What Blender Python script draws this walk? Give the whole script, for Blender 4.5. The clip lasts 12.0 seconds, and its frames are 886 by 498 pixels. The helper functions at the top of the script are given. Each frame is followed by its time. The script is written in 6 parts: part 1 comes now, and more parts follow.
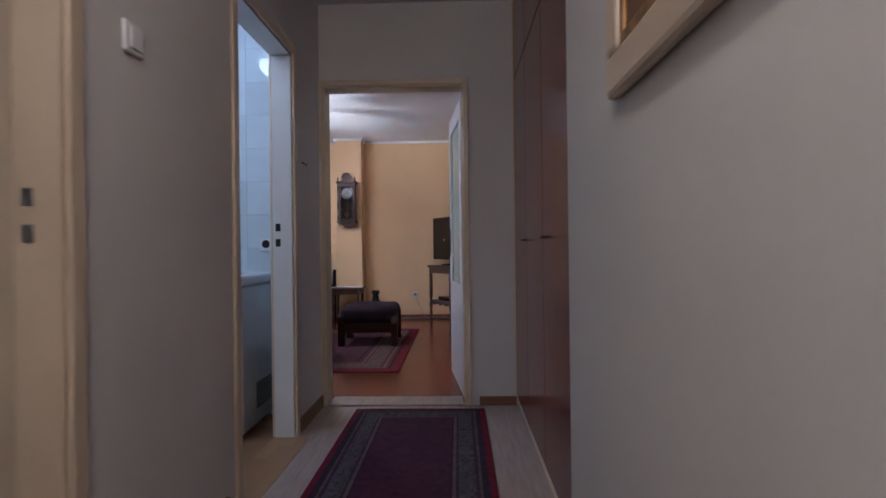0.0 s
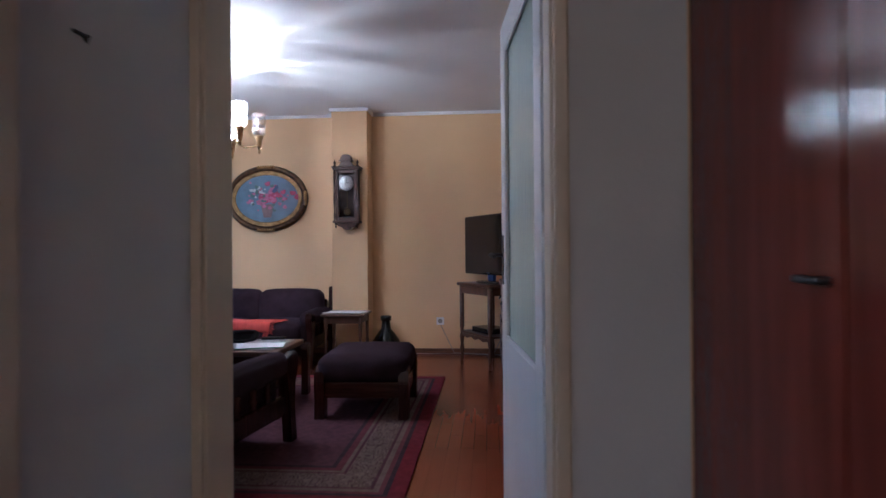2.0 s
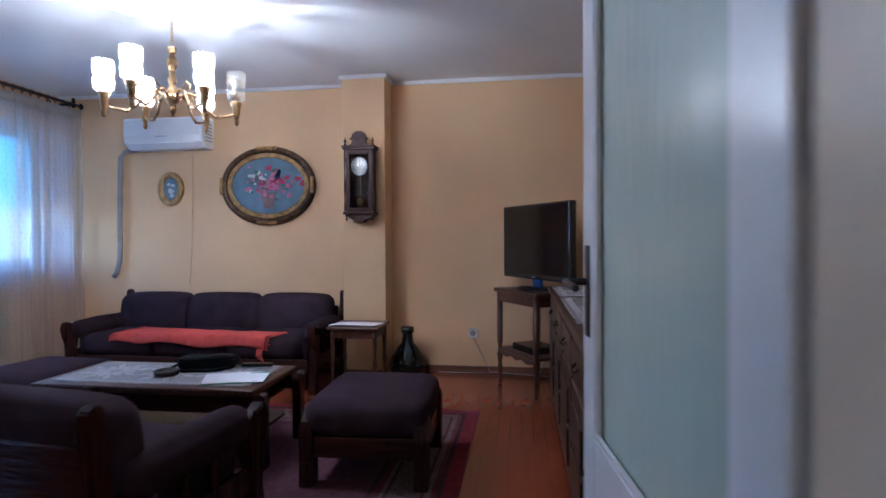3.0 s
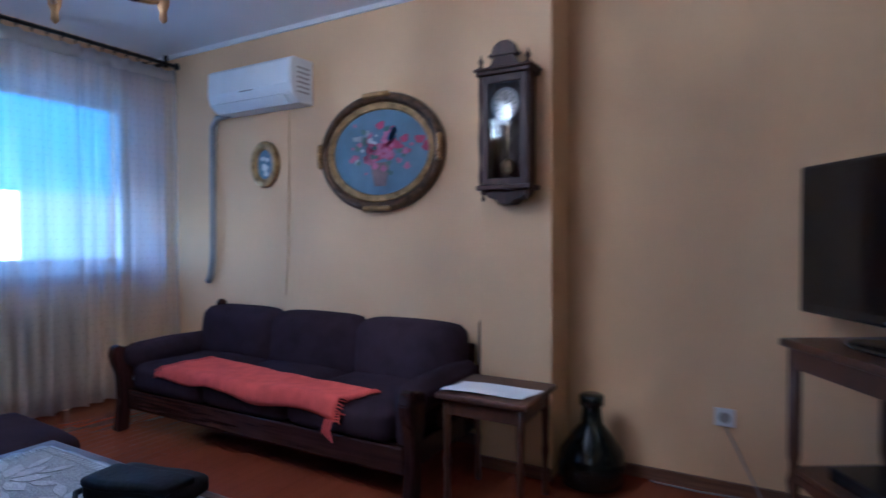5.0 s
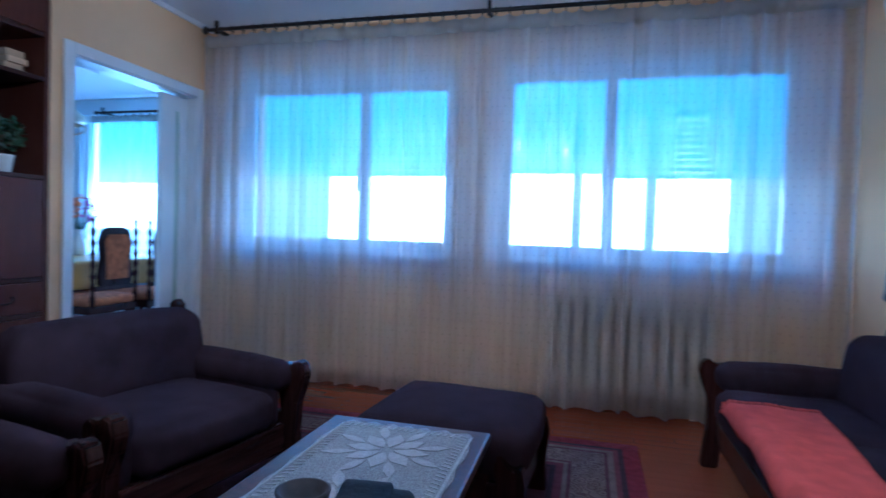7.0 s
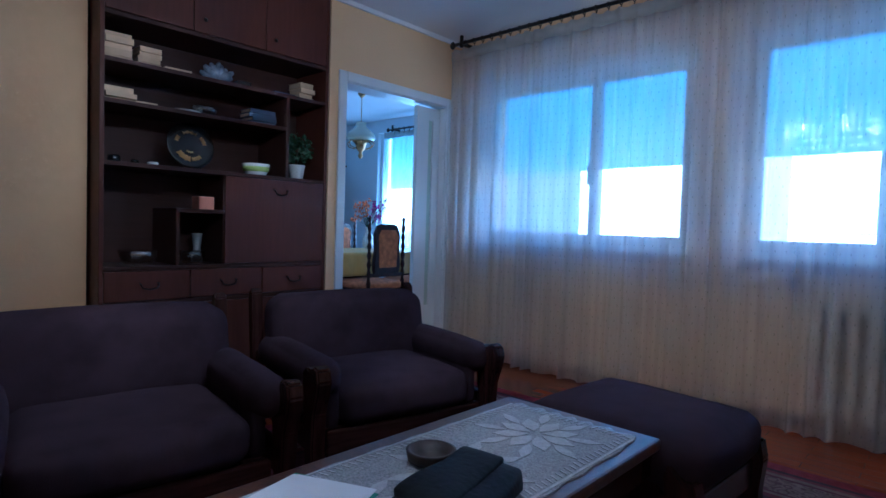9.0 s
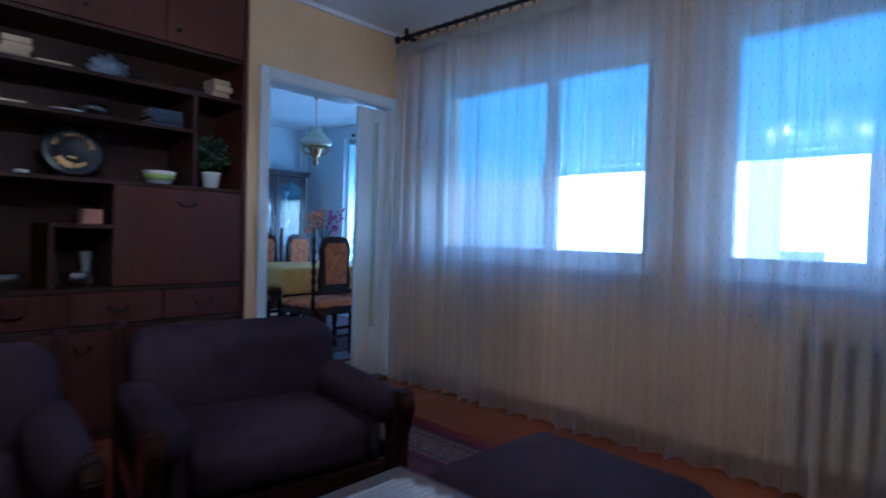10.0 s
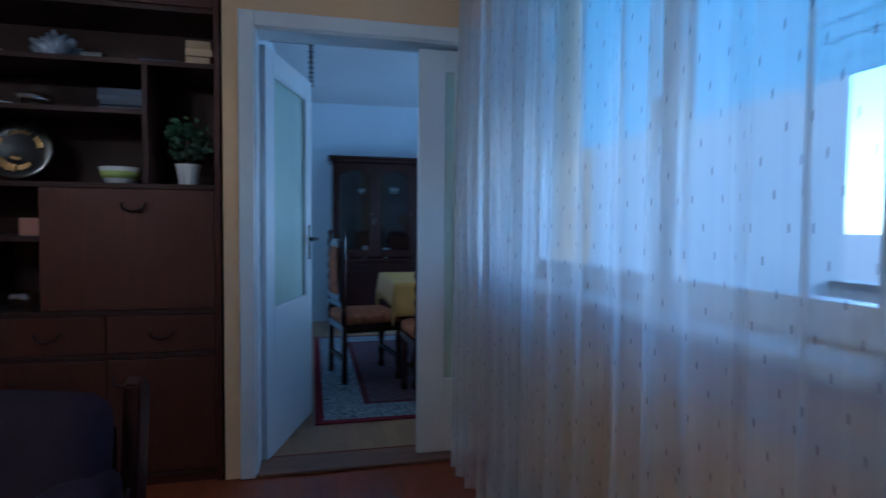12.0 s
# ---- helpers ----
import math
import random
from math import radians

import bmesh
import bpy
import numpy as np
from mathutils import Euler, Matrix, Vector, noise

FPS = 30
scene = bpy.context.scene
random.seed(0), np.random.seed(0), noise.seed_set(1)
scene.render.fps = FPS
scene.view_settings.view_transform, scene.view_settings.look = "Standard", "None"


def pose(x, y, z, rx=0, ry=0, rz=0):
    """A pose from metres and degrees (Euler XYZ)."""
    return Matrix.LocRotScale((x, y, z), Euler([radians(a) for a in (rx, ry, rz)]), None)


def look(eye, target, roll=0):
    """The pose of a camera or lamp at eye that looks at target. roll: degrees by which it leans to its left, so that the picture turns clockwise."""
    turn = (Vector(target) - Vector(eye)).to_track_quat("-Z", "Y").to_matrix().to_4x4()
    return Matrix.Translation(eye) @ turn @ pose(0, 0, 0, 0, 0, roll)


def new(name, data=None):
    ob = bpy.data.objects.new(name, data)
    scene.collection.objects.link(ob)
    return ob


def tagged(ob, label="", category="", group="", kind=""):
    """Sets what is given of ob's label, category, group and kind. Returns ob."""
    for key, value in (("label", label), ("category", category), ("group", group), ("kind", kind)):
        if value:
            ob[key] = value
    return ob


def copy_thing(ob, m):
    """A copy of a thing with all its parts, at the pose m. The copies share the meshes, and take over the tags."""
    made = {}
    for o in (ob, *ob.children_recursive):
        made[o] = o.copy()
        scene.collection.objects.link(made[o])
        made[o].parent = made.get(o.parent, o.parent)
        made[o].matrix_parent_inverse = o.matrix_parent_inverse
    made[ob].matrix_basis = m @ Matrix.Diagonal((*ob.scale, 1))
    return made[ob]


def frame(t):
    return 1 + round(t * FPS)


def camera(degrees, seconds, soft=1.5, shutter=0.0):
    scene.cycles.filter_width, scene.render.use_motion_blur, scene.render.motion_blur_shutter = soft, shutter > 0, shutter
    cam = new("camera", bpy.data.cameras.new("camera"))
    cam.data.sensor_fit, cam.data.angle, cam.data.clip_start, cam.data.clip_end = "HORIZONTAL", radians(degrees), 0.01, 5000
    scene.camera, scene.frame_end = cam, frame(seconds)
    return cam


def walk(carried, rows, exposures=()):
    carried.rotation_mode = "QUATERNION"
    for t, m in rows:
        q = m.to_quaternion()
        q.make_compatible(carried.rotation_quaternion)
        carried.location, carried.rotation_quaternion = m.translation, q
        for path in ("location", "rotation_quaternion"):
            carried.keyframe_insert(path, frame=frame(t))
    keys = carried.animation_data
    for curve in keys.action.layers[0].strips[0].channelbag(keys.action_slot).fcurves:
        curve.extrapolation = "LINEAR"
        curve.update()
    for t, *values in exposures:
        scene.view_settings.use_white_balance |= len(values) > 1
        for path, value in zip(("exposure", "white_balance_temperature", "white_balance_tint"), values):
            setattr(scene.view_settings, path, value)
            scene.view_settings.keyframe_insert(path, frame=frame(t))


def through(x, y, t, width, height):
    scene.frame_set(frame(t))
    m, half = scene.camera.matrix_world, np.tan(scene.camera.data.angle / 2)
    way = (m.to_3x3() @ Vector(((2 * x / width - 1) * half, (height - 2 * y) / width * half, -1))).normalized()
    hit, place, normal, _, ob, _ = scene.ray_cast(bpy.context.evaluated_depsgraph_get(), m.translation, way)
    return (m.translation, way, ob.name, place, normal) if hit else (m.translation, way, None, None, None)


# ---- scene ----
cam = camera(76.6, 12.0, shutter=0.5)
# seconds, eye x y z, then yaw (to the left of +y), pitch and roll in degrees
PATH = [
    (0, -0.072, -0.152, 0.974, 1.57, 0.07, -0.68),
    (0.5, -0.069, 0.398, 0.981, 2.40, 0.21, -0.67),
    (1, -0.077, 0.960, 0.992, 3.01, 0.32, -0.63),
    (1.5, -0.109, 1.498, 1.019, 4.14, 0.38, -0.47),
    (2, -0.197, 1.995, 1.065, 4.53, 0.27, -0.44),
    (2.5, -0.229, 2.495, 1.113, 5.64, -0.25, -0.40),
    (2.7, -0.243, 2.697, 1.126, 6.68, -0.55, -0.39),
    (4.3, -0.471, 4.448, 1.179, 15.12, -1.70, -0.14),
    (4.5, -0.492, 4.624, 1.176, 17.71, -1.53, -0.18),
    (5, -0.575, 5.087, 1.152, 29.28, -1.43, -0.23),
    (5.5, -0.696, 5.553, 1.113, 45.81, -1.16, 0.23),
    (6, -0.817, 5.950, 1.080, 67.94, -0.85, 0.87),
    (6.5, -0.903, 6.252, 1.068, 89.84, -1.28, 1.39),
    (7, -0.999, 6.453, 1.065, 104.55, -1.65, 1.78),
    (7.5, -1.080, 6.619, 1.052, 115.21, -2.08, 1.90),
    (9.5, -1.244, 6.805, 1.016, 134.33, -2.16, 1.77),
    (10, -1.724, 6.761, 1.073, 132.65, -1.49, 1.56),
    (10.5, -2.212, 6.691, 1.123, 132.23, -1.46, 1.23),
    (11, -2.704, 6.589, 1.166, 136.45, -2.15, 0.88),
    (11.5, -3.257, 6.473, 1.180, 150.12, -2.77, 0.56),
    (12, -3.750, 6.251, 1.135, 166.92, -2.44, 0.45),
]
walk(cam, [(t, pose(x, y, z, 0, 0, yaw) @ pose(0, 0, 0, 90 + pitch) @ pose(0, 0, 0, 0, 0, roll)) for t, x, y, z, yaw, pitch, roll in PATH],
     exposures=[(0, 3.8, 4400, 10), (0.8, 3.6, 4400, 10), (1.5, 3.6, 4350, 10), (2.7, 3.7, 4250, 9), (4.5, 3.45, 3950, 9), (5.5, 3.3, 3800, 6),
                (6.5, 3.4, 3640, 3), (7.5, 3.25, 3640, 3), (9.5, 2.9, 3880, 3), (10.2, 2.76, 3950, 3), (11, 2.5, 4000, 2), (12, 2.44, 4100, 1)])

# ---- world, sun, exposure ----
world = bpy.data.worlds.new("sky")
scene.world = world
world.use_nodes = True
wt = world.node_tree
sky = wt.nodes.new("ShaderNodeTexSky")
sky.sky_type = "NISHITA"
sky.sun_disc = False
sky.sun_elevation = radians(42)
sky.sun_rotation = radians(75)
sky.dust_density = 0.6
wt.links.new(sky.outputs[0], wt.nodes["Background"].inputs[0])
wt.nodes["Background"].inputs[1].default_value = 0.15

sun = new("sun", bpy.data.lights.new("sun", "SUN"))
sun.data.energy, sun.data.angle, sun.data.color = 5.0, radians(0.5), (1.0, 0.96, 0.91)
sun.matrix_world = look((40, 12, 40), (0, 0, 0))


def bulb(at, watts, color, size=0.04):
    l = bpy.data.lights.new("bulb", "POINT")
    l.energy, l.color, l.shadow_soft_size = watts, color, size
    new("bulb", l).location = at


WARM, COOL = (1.0, 0.68, 0.40), (1.0, 0.97, 0.96)
bulb((-0.35, -0.35, 2.36), 2.1, (1.0, 0.68, 0.42), 0.08)      # hall ceiling lamp, behind the first eye
bulb((-1.91, 2.3, 2.33), 0.55, COOL, 0.08)                     # bathroom ceiling lamp
bulb((-1.9, 0.3, 2.2), 1.6, WARM, 0.1)                       # kitchen lamp beyond the first doorway

# daylight of the sky in the opening of the dining room window
daylight = new("daylight", bpy.data.lights.new("daylight", "AREA"))
daylight.data.shape, daylight.data.size, daylight.data.size_y = "RECTANGLE", 2.3, 0.85
daylight.data.energy, daylight.data.color = 6.5, (0.62, 0.80, 1.0)
daylight.matrix_world = look((-6.86, 1.7, 1.10), (0, 1.7, 1.10))


# ---- materials ----
def mat(name, color, rough=0.6, metal=0.0, var=0.12, vscale=5.0, bump=0.0, bscale=90.0, stretch=(1, 1, 1), island=0.0, spec=0.5):
    m = bpy.data.materials.new(name)
    m.use_nodes = True
    n, l = m.node_tree.nodes, m.node_tree.links
    b = n["Principled BSDF"]
    b.inputs["Roughness"].default_value, b.inputs["Metallic"].default_value = rough, metal
    b.inputs["Specular IOR Level"].default_value = spec
    co = n.new("ShaderNodeTexCoord")
    mp = n.new("ShaderNodeMapping")
    mp.inputs["Scale"].default_value = stretch
    l.new(co.outputs["Object"], mp.inputs[0])
    t = n.new("ShaderNodeTexNoise")
    t.inputs["Scale"].default_value, t.inputs["Detail"].default_value = vscale, 6
    l.new(mp.outputs[0], t.inputs["Vector"])
    r = n.new("ShaderNodeValToRGB")
    r.color_ramp.elements[0].position, r.color_ramp.elements[1].position = 0.3, 0.7
    r.color_ramp.elements[0].color = (*[max(0, c * (1 - var)) for c in color], 1)
    r.color_ramp.elements[1].color = (*[min(1, c * (1 + var)) for c in color], 1)
    l.new(t.outputs[0], r.inputs[0])
    out = r.outputs[0]
    if island:
        oi = n.new("ShaderNodeObjectInfo")
        hs = n.new("ShaderNodeHueSaturation")
        ma = n.new("ShaderNodeMath")
        ma.operation = "MULTIPLY_ADD"
        ma.inputs[1].default_value, ma.inputs[2].default_value = 2 * island, 1 - island
        l.new(oi.outputs["Random"], ma.inputs[0])
        l.new(ma.outputs[0], hs.inputs["Value"])
        l.new(out, hs.inputs["Color"])
        out = hs.outputs[0]
    l.new(out, b.inputs["Base Color"])
    rr = n.new("ShaderNodeMath")
    rr.operation = "MULTIPLY_ADD"
    rr.inputs[1].default_value, rr.inputs[2].default_value = 0.25 * rough, 0.87 * rough
    l.new(t.outputs[0], rr.inputs[0])
    l.new(rr.outputs[0], b.inputs["Roughness"])
    if bump:
        t2 = n.new("ShaderNodeTexNoise")
        t2.inputs["Scale"].default_value, t2.inputs["Detail"].default_value = bscale, 3
        l.new(mp.outputs[0], t2.inputs["Vector"])
        bp = n.new("ShaderNodeBump")
        bp.inputs["Strength"].default_value, bp.inputs["Distance"].default_value = bump, 0.004
        l.new(t2.outputs[0], bp.inputs["Height"])
        l.new(bp.outputs[0], b.inputs["Normal"])
    return m


def wood(name, color, rough=0.4, axis=2, var=0.35, scale=4.0, spec=0.5):
    s = [14.0, 14.0, 14.0]
    s[axis] = 1.0
    return mat(name, color, rough, var=var, vscale=scale, bump=0.15, bscale=18, stretch=tuple(s), spec=spec)


def planks(name, a, b, wide, long, rough):
    """Floor boards: brick pattern of long staves with grain."""
    m = mat(name, a, rough, var=0.09, vscale=3, stretch=(10, 1, 1))
    n, l = m.node_tree.nodes, m.node_tree.links
    p = n["Principled BSDF"]
    co = n.new("ShaderNodeTexCoord")
    mp = n.new("ShaderNodeMapping")
    mp.inputs["Rotation"].default_value = (0, 0, radians(90))
    l.new(co.outputs["Object"], mp.inputs[0])
    br = n.new("ShaderNodeTexBrick")
    br.inputs["Scale"].default_value = 1.0
    br.inputs["Brick Width"].default_value, br.inputs["Row Height"].default_value = long, wide
    br.inputs["Mortar Size"].default_value = 0.0012
    br.inputs["Color1"].default_value, br.inputs["Color2"].default_value, br.inputs["Mortar"].default_value = (*a, 1), (*b, 1), (*[c * 0.7 for c in a], 1)
    l.new(mp.outputs[0], br.inputs["Vector"])
    mx = n.new("ShaderNodeMix")
    mx.data_type, mx.blend_type = "RGBA", "MULTIPLY"
    mx.inputs[0].default_value = 0.55
    old = p.inputs["Base Color"].links[0].from_socket
    gain = n.new("ShaderNodeMix")
    gain.data_type, gain.blend_type = "RGBA", "DIVIDE"
    gain.inputs[0].default_value = 1.0
    gain.inputs[7].default_value = (*[max(c, 0.01) for c in a], 1)
    l.new(old, gain.inputs[6])
    l.new(br.outputs[0], mx.inputs[6])
    l.new(gain.outputs[2], mx.inputs[7])
    l.new(mx.outputs[2], p.inputs["Base Color"])
    return m


def glow(name, color, strength):
    m = bpy.data.materials.new(name)
    m.use_nodes = True
    b = m.node_tree.nodes["Principled BSDF"]
    b.inputs["Base Color"].default_value = (0.9, 0.9, 0.9, 1)
    b.inputs["Emission Color"].default_value = (*color, 1)
    b.inputs["Emission Strength"].default_value = strength
    return m


def sheer(name, color, clear, through, dashes=False):
    """Thin cloth or plastic: part clear, part scattering to both sides; UV in metres for the woven dashes."""
    m = bpy.data.materials.new(name)
    m.use_nodes = True
    n, l = m.node_tree.nodes, m.node_tree.links
    n.remove(n["Principled BSDF"])
    di, tr, tp = n.new("ShaderNodeBsdfDiffuse"), n.new("ShaderNodeBsdfTranslucent"), n.new("ShaderNodeBsdfTransparent")
    di.inputs[0].default_value = tr.inputs[0].default_value = (*color, 1)
    a, b = n.new("ShaderNodeMixShader"), n.new("ShaderNodeMixShader")
    a.inputs[0].default_value = through
    l.new(di.outputs[0], a.inputs[1])
    l.new(tr.outputs[0], a.inputs[2])
    b.inputs[0].default_value = clear
    l.new(a.outputs[0], b.inputs[1])
    l.new(tp.outputs[0], b.inputs[2])
    l.new(b.outputs[0], n["Material Output"].inputs[0])
    if dashes:
        uv = n.new("ShaderNodeUVMap")
        se = n.new("ShaderNodeSeparateXYZ")
        l.new(uv.outputs[0], se.inputs[0])

        def op(kind, x, y=None):
            k = n.new("ShaderNodeMath")
            k.operation = kind
            for i, v in ((0, x), (1, y)):
                if v is None:
                    continue
                if isinstance(v, (int, float)):
                    k.inputs[i].default_value = v
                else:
                    l.new(v, k.inputs[i])
            return k.outputs[0]
        row = op("FLOOR", op("DIVIDE", se.outputs[1], 0.047))
        u = op("FRACT", op("ADD", op("DIVIDE", se.outputs[0], 0.05), op("MULTIPLY", row, 0.37)))
        v = op("FRACT", op("DIVIDE", se.outputs[1], 0.047))
        dash = op("MULTIPLY", op("LESS_THAN", u, 0.055), op("LESS_THAN", v, 0.27))
        # dashes get a darker colour, for their dark look against the window light
        shade = n.new("ShaderNodeMix")
        shade.data_type = "RGBA"
        shade.inputs[6].default_value, shade.inputs[7].default_value = (*color, 1), (*[c * 0.3 for c in color], 1)
        l.new(dash, shade.inputs[0])
        l.new(shade.outputs[2], di.inputs[0])
        l.new(shade.outputs[2], tr.inputs[0])
        # vertical streaks of clearness, standing in for light lost through slanting folds
        fold_streaks = n.new("ShaderNodeTexNoise")
        fold_streaks.inputs["Scale"].default_value = 1.0
        fall = n.new("ShaderNodeMapping")
        fall.inputs["Scale"].default_value = (30, 0.2, 1)
        l.new(uv.outputs[0], fall.inputs[0])
        l.new(fall.outputs[0], fold_streaks.inputs["Vector"])
        base = op("MULTIPLY_ADD", fold_streaks.outputs[0], 0.20)
        base.node.inputs[2].default_value = clear - 0.10
        l.new(op("MULTIPLY", base, op("SUBTRACT", 1.0, op("MULTIPLY", dash, 0.6))), b.inputs[0])
    return m


def glass(name, color=(1, 1, 1), gloss=0.08, rough=0.02):
    m = bpy.data.materials.new(name)
    m.use_nodes = True
    n, l = m.node_tree.nodes, m.node_tree.links
    n.remove(n["Principled BSDF"])
    tp, gl, mx = n.new("ShaderNodeBsdfTransparent"), n.new("ShaderNodeBsdfGlossy"), n.new("ShaderNodeMixShader")
    tp.inputs[0].default_value = (*color, 1)
    gl.inputs["Roughness"].default_value = rough
    mx.inputs[0].default_value = gloss
    l.new(tp.outputs[0], mx.inputs[1])
    l.new(gl.outputs[0], mx.inputs[2])
    l.new(mx.outputs[0], n["Material Output"].inputs[0])
    return m


def banded(name, wide, long, stops, motif, rough=0.95, seed=6.0):
    """Woven carpet: bands by distance from the edge, with a mottled motif in one of them."""
    m = bpy.data.materials.new(name)
    m.use_nodes = True
    n, l = m.node_tree.nodes, m.node_tree.links
    p = n["Principled BSDF"]
    p.inputs["Roughness"].default_value = rough
    p.inputs["Specular IOR Level"].default_value = 0.1
    co = n.new("ShaderNodeTexCoord")
    se = n.new("ShaderNodeSeparateXYZ")
    l.new(co.outputs["Object"], se.inputs[0])

    def op(kind, x, y=0.0):
        k = n.new("ShaderNodeMath")
        k.operation = kind
        for i, v in ((0, x), (1, y)):
            if isinstance(v, (int, float)):
                k.inputs[i].default_value = v
            else:
                l.new(v, k.inputs[i])
        return k.outputs[0]
    dx = op("SUBTRACT", wide / 2, op("ABSOLUTE", se.outputs[0]))
    dy = op("SUBTRACT", long / 2, op("ABSOLUTE", se.outputs[1]))
    d = op("MINIMUM", dx, dy)
    ramp = n.new("ShaderNodeValToRGB")
    ramp.color_ramp.interpolation = "CONSTANT"
    el = ramp.color_ramp.elements
    el[0].position, el[0].color = 0, (*stops[0][1], 1)
    el[1].position, el[1].color = stops[1][0], (*stops[1][1], 1)
    for pos, c in stops[2:]:
        e = el.new(pos)
        e.color = (*c, 1)
    l.new(d, ramp.inputs[0])
    vo = n.new("ShaderNodeTexVoronoi")
    vo.inputs["Scale"].default_value = seed
    l.new(co.outputs["Object"], vo.inputs["Vector"])
    no = n.new("ShaderNodeTexNoise")
    no.inputs["Scale"].default_value, no.inputs["Detail"].default_value = 26, 4
    l.new(co.outputs["Object"], no.inputs["Vector"])
    ring = op("LESS_THAN", op("ABSOLUTE", op("SUBTRACT", op("FRACT", op("MULTIPLY", vo.outputs["Distance"], 3.2)), 0.5)), 0.16)
    lo, hi, color = motif
    inside = op("MULTIPLY", op("GREATER_THAN", d, lo), op("LESS_THAN", d, hi))
    mx = n.new("ShaderNodeMix")
    mx.data_type = "RGBA"
    mx.inputs[7].default_value = (*color, 1)
    l.new(op("MULTIPLY", op("MULTIPLY", ring, inside), 0.8), mx.inputs[0])
    l.new(ramp.outputs[0], mx.inputs[6])
    m2 = n.new("ShaderNodeMix")
    m2.data_type, m2.blend_type = "RGBA", "MULTIPLY"
    m2.inputs[0].default_value = 0.7
    l.new(mx.outputs[2], m2.inputs[6])
    l.new(no.outputs[0], m2.inputs[7])
    hs = n.new("ShaderNodeHueSaturation")
    hs.inputs["Value"].default_value = 1.5
    l.new(m2.outputs[2], hs.inputs["Color"])
    l.new(hs.outputs[0], p.inputs["Base Color"])
    bp = n.new("ShaderNodeBump")
    bp.inputs["Strength"].default_value, bp.inputs["Distance"].default_value = 0.5, 0.004
    n3 = n.new("ShaderNodeTexNoise")
    n3.inputs["Scale"].default_value = 260
    l.new(co.outputs["Object"], n3.inputs["Vector"])
    l.new(n3.outputs[0], bp.inputs["Height"])
    l.new(bp.outputs[0], p.inputs["Normal"])
    return m


YELLOW = mat("yellow_wall_paint", (0.70, 0.475, 0.255), 0.75, var=0.05, vscale=1.3, bump=0.25, bscale=60, spec=0.3)
PLASTER = mat("white_wall_paint", (0.63, 0.62, 0.60), 0.8, var=0.04, vscale=1.5, bump=0.2, bscale=70, spec=0.25)
CEILING = mat("white_ceiling_paint", (0.74, 0.73, 0.74), 0.85, var=0.04, vscale=1.2, bump=0.2, bscale=50, spec=0.2)
DINING = mat("pale_blue_wall_paint", (0.74, 0.78, 0.82), 0.8, var=0.04, vscale=1.2, bump=0.15, bscale=60, spec=0.25)
CREAM = mat("cream_gloss_paint", (0.60, 0.50, 0.36), 0.35, var=0.08, vscale=3, bump=0.1, bscale=25)
GLOSS = mat("white_gloss_paint", (0.70, 0.70, 0.70), 0.3, var=0.05, vscale=3, bump=0.08, bscale=25)
PVC = mat("white_window_paint", (0.78, 0.78, 0.78), 0.35, var=0.04)
PARQUET = planks("red_brown_parquet", (0.222, 0.050, 0.019), (0.203, 0.045, 0.017), 0.07, 0.42, 0.22)
OAK = planks("oak_parquet", (0.36, 0.22, 0.10), (0.28, 0.16, 0.075), 0.07, 0.35, 0.35)
LINO = mat("grey_beige_linoleum", (0.33, 0.27, 0.23), 0.45, var=0.18, vscale=8, stretch=(6, 0.6, 1), bump=0.05)
BASE = wood("brown_baseboard", (0.16, 0.075, 0.04), 0.45, 0)
DARK = wood("dark_stained_wood", (0.034, 0.013, 0.011), 0.2, 2, spec=0.35)
DARKX = wood("dark_stained_wood_lengthwise", (0.036, 0.014, 0.011), 0.2, 0, spec=0.35)
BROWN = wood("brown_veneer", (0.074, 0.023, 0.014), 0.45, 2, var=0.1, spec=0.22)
# the same veneer darkened: shade inside the bookcase is put into the colour
BROWNSHADED = wood("brown_veneer_shaded", (0.040, 0.016, 0.011), 0.55, 0, var=0.12, spec=0.22)
WALNUT = wood("walnut_wood", (0.074, 0.030, 0.016), 0.35, 2)
WARDROBE = wood("red_brown_wardrobe_veneer", (0.175, 0.035, 0.021), 0.10, 2, var=0.24, scale=1.6, spec=0.3)
FABRIC = mat("brown_violet_upholstery", (0.038, 0.0235, 0.031), 0.95, var=0.2, vscale=9, bump=0.7, bscale=420, spec=0.05)
RED = mat("coral_red_throw", (0.62, 0.10, 0.075), 0.95, var=0.12, vscale=18, bump=0.8, bscale=300, spec=0.1)
LACE = mat("white_crochet_lace", (0.52, 0.52, 0.53), 0.95, var=0.12, vscale=60, bump=0.9, bscale=150, spec=0.1)
OPENWORK = mat("grey_openwork_mesh", (0.36, 0.355, 0.365), 0.95, var=0.3, vscale=160, bump=0.9, bscale=200, spec=0.1)
PAGES = mat("yellowed_page_edges", (0.50, 0.39, 0.28), 0.85, var=0.15, vscale=40, stretch=(1, 1, 8))
PAPER = mat("white_paper", (0.80, 0.80, 0.82), 0.8, var=0.03)
BLACK = mat("black_plastic", (0.012, 0.012, 0.014), 0.25, var=0.2)
SCREEN = mat("dark_screen_glass", (0.006, 0.006, 0.008), 0.08, var=0.1)
BAG = mat("black_leather", (0.012, 0.012, 0.014), 0.6, var=0.3, vscale=30, bump=0.5, bscale=60, spec=0.10)
GOLD = mat("aged_gilt", (0.40, 0.24, 0.085), 0.38, 0.75, var=0.45, vscale=22, bump=0.6, bscale=45)
BRASS = mat("aged_brass", (0.42, 0.27, 0.12), 0.28, 0.9, var=0.3, vscale=20)
STEEL = mat("dull_steel", (0.35, 0.35, 0.36), 0.35, 0.9, var=0.15)
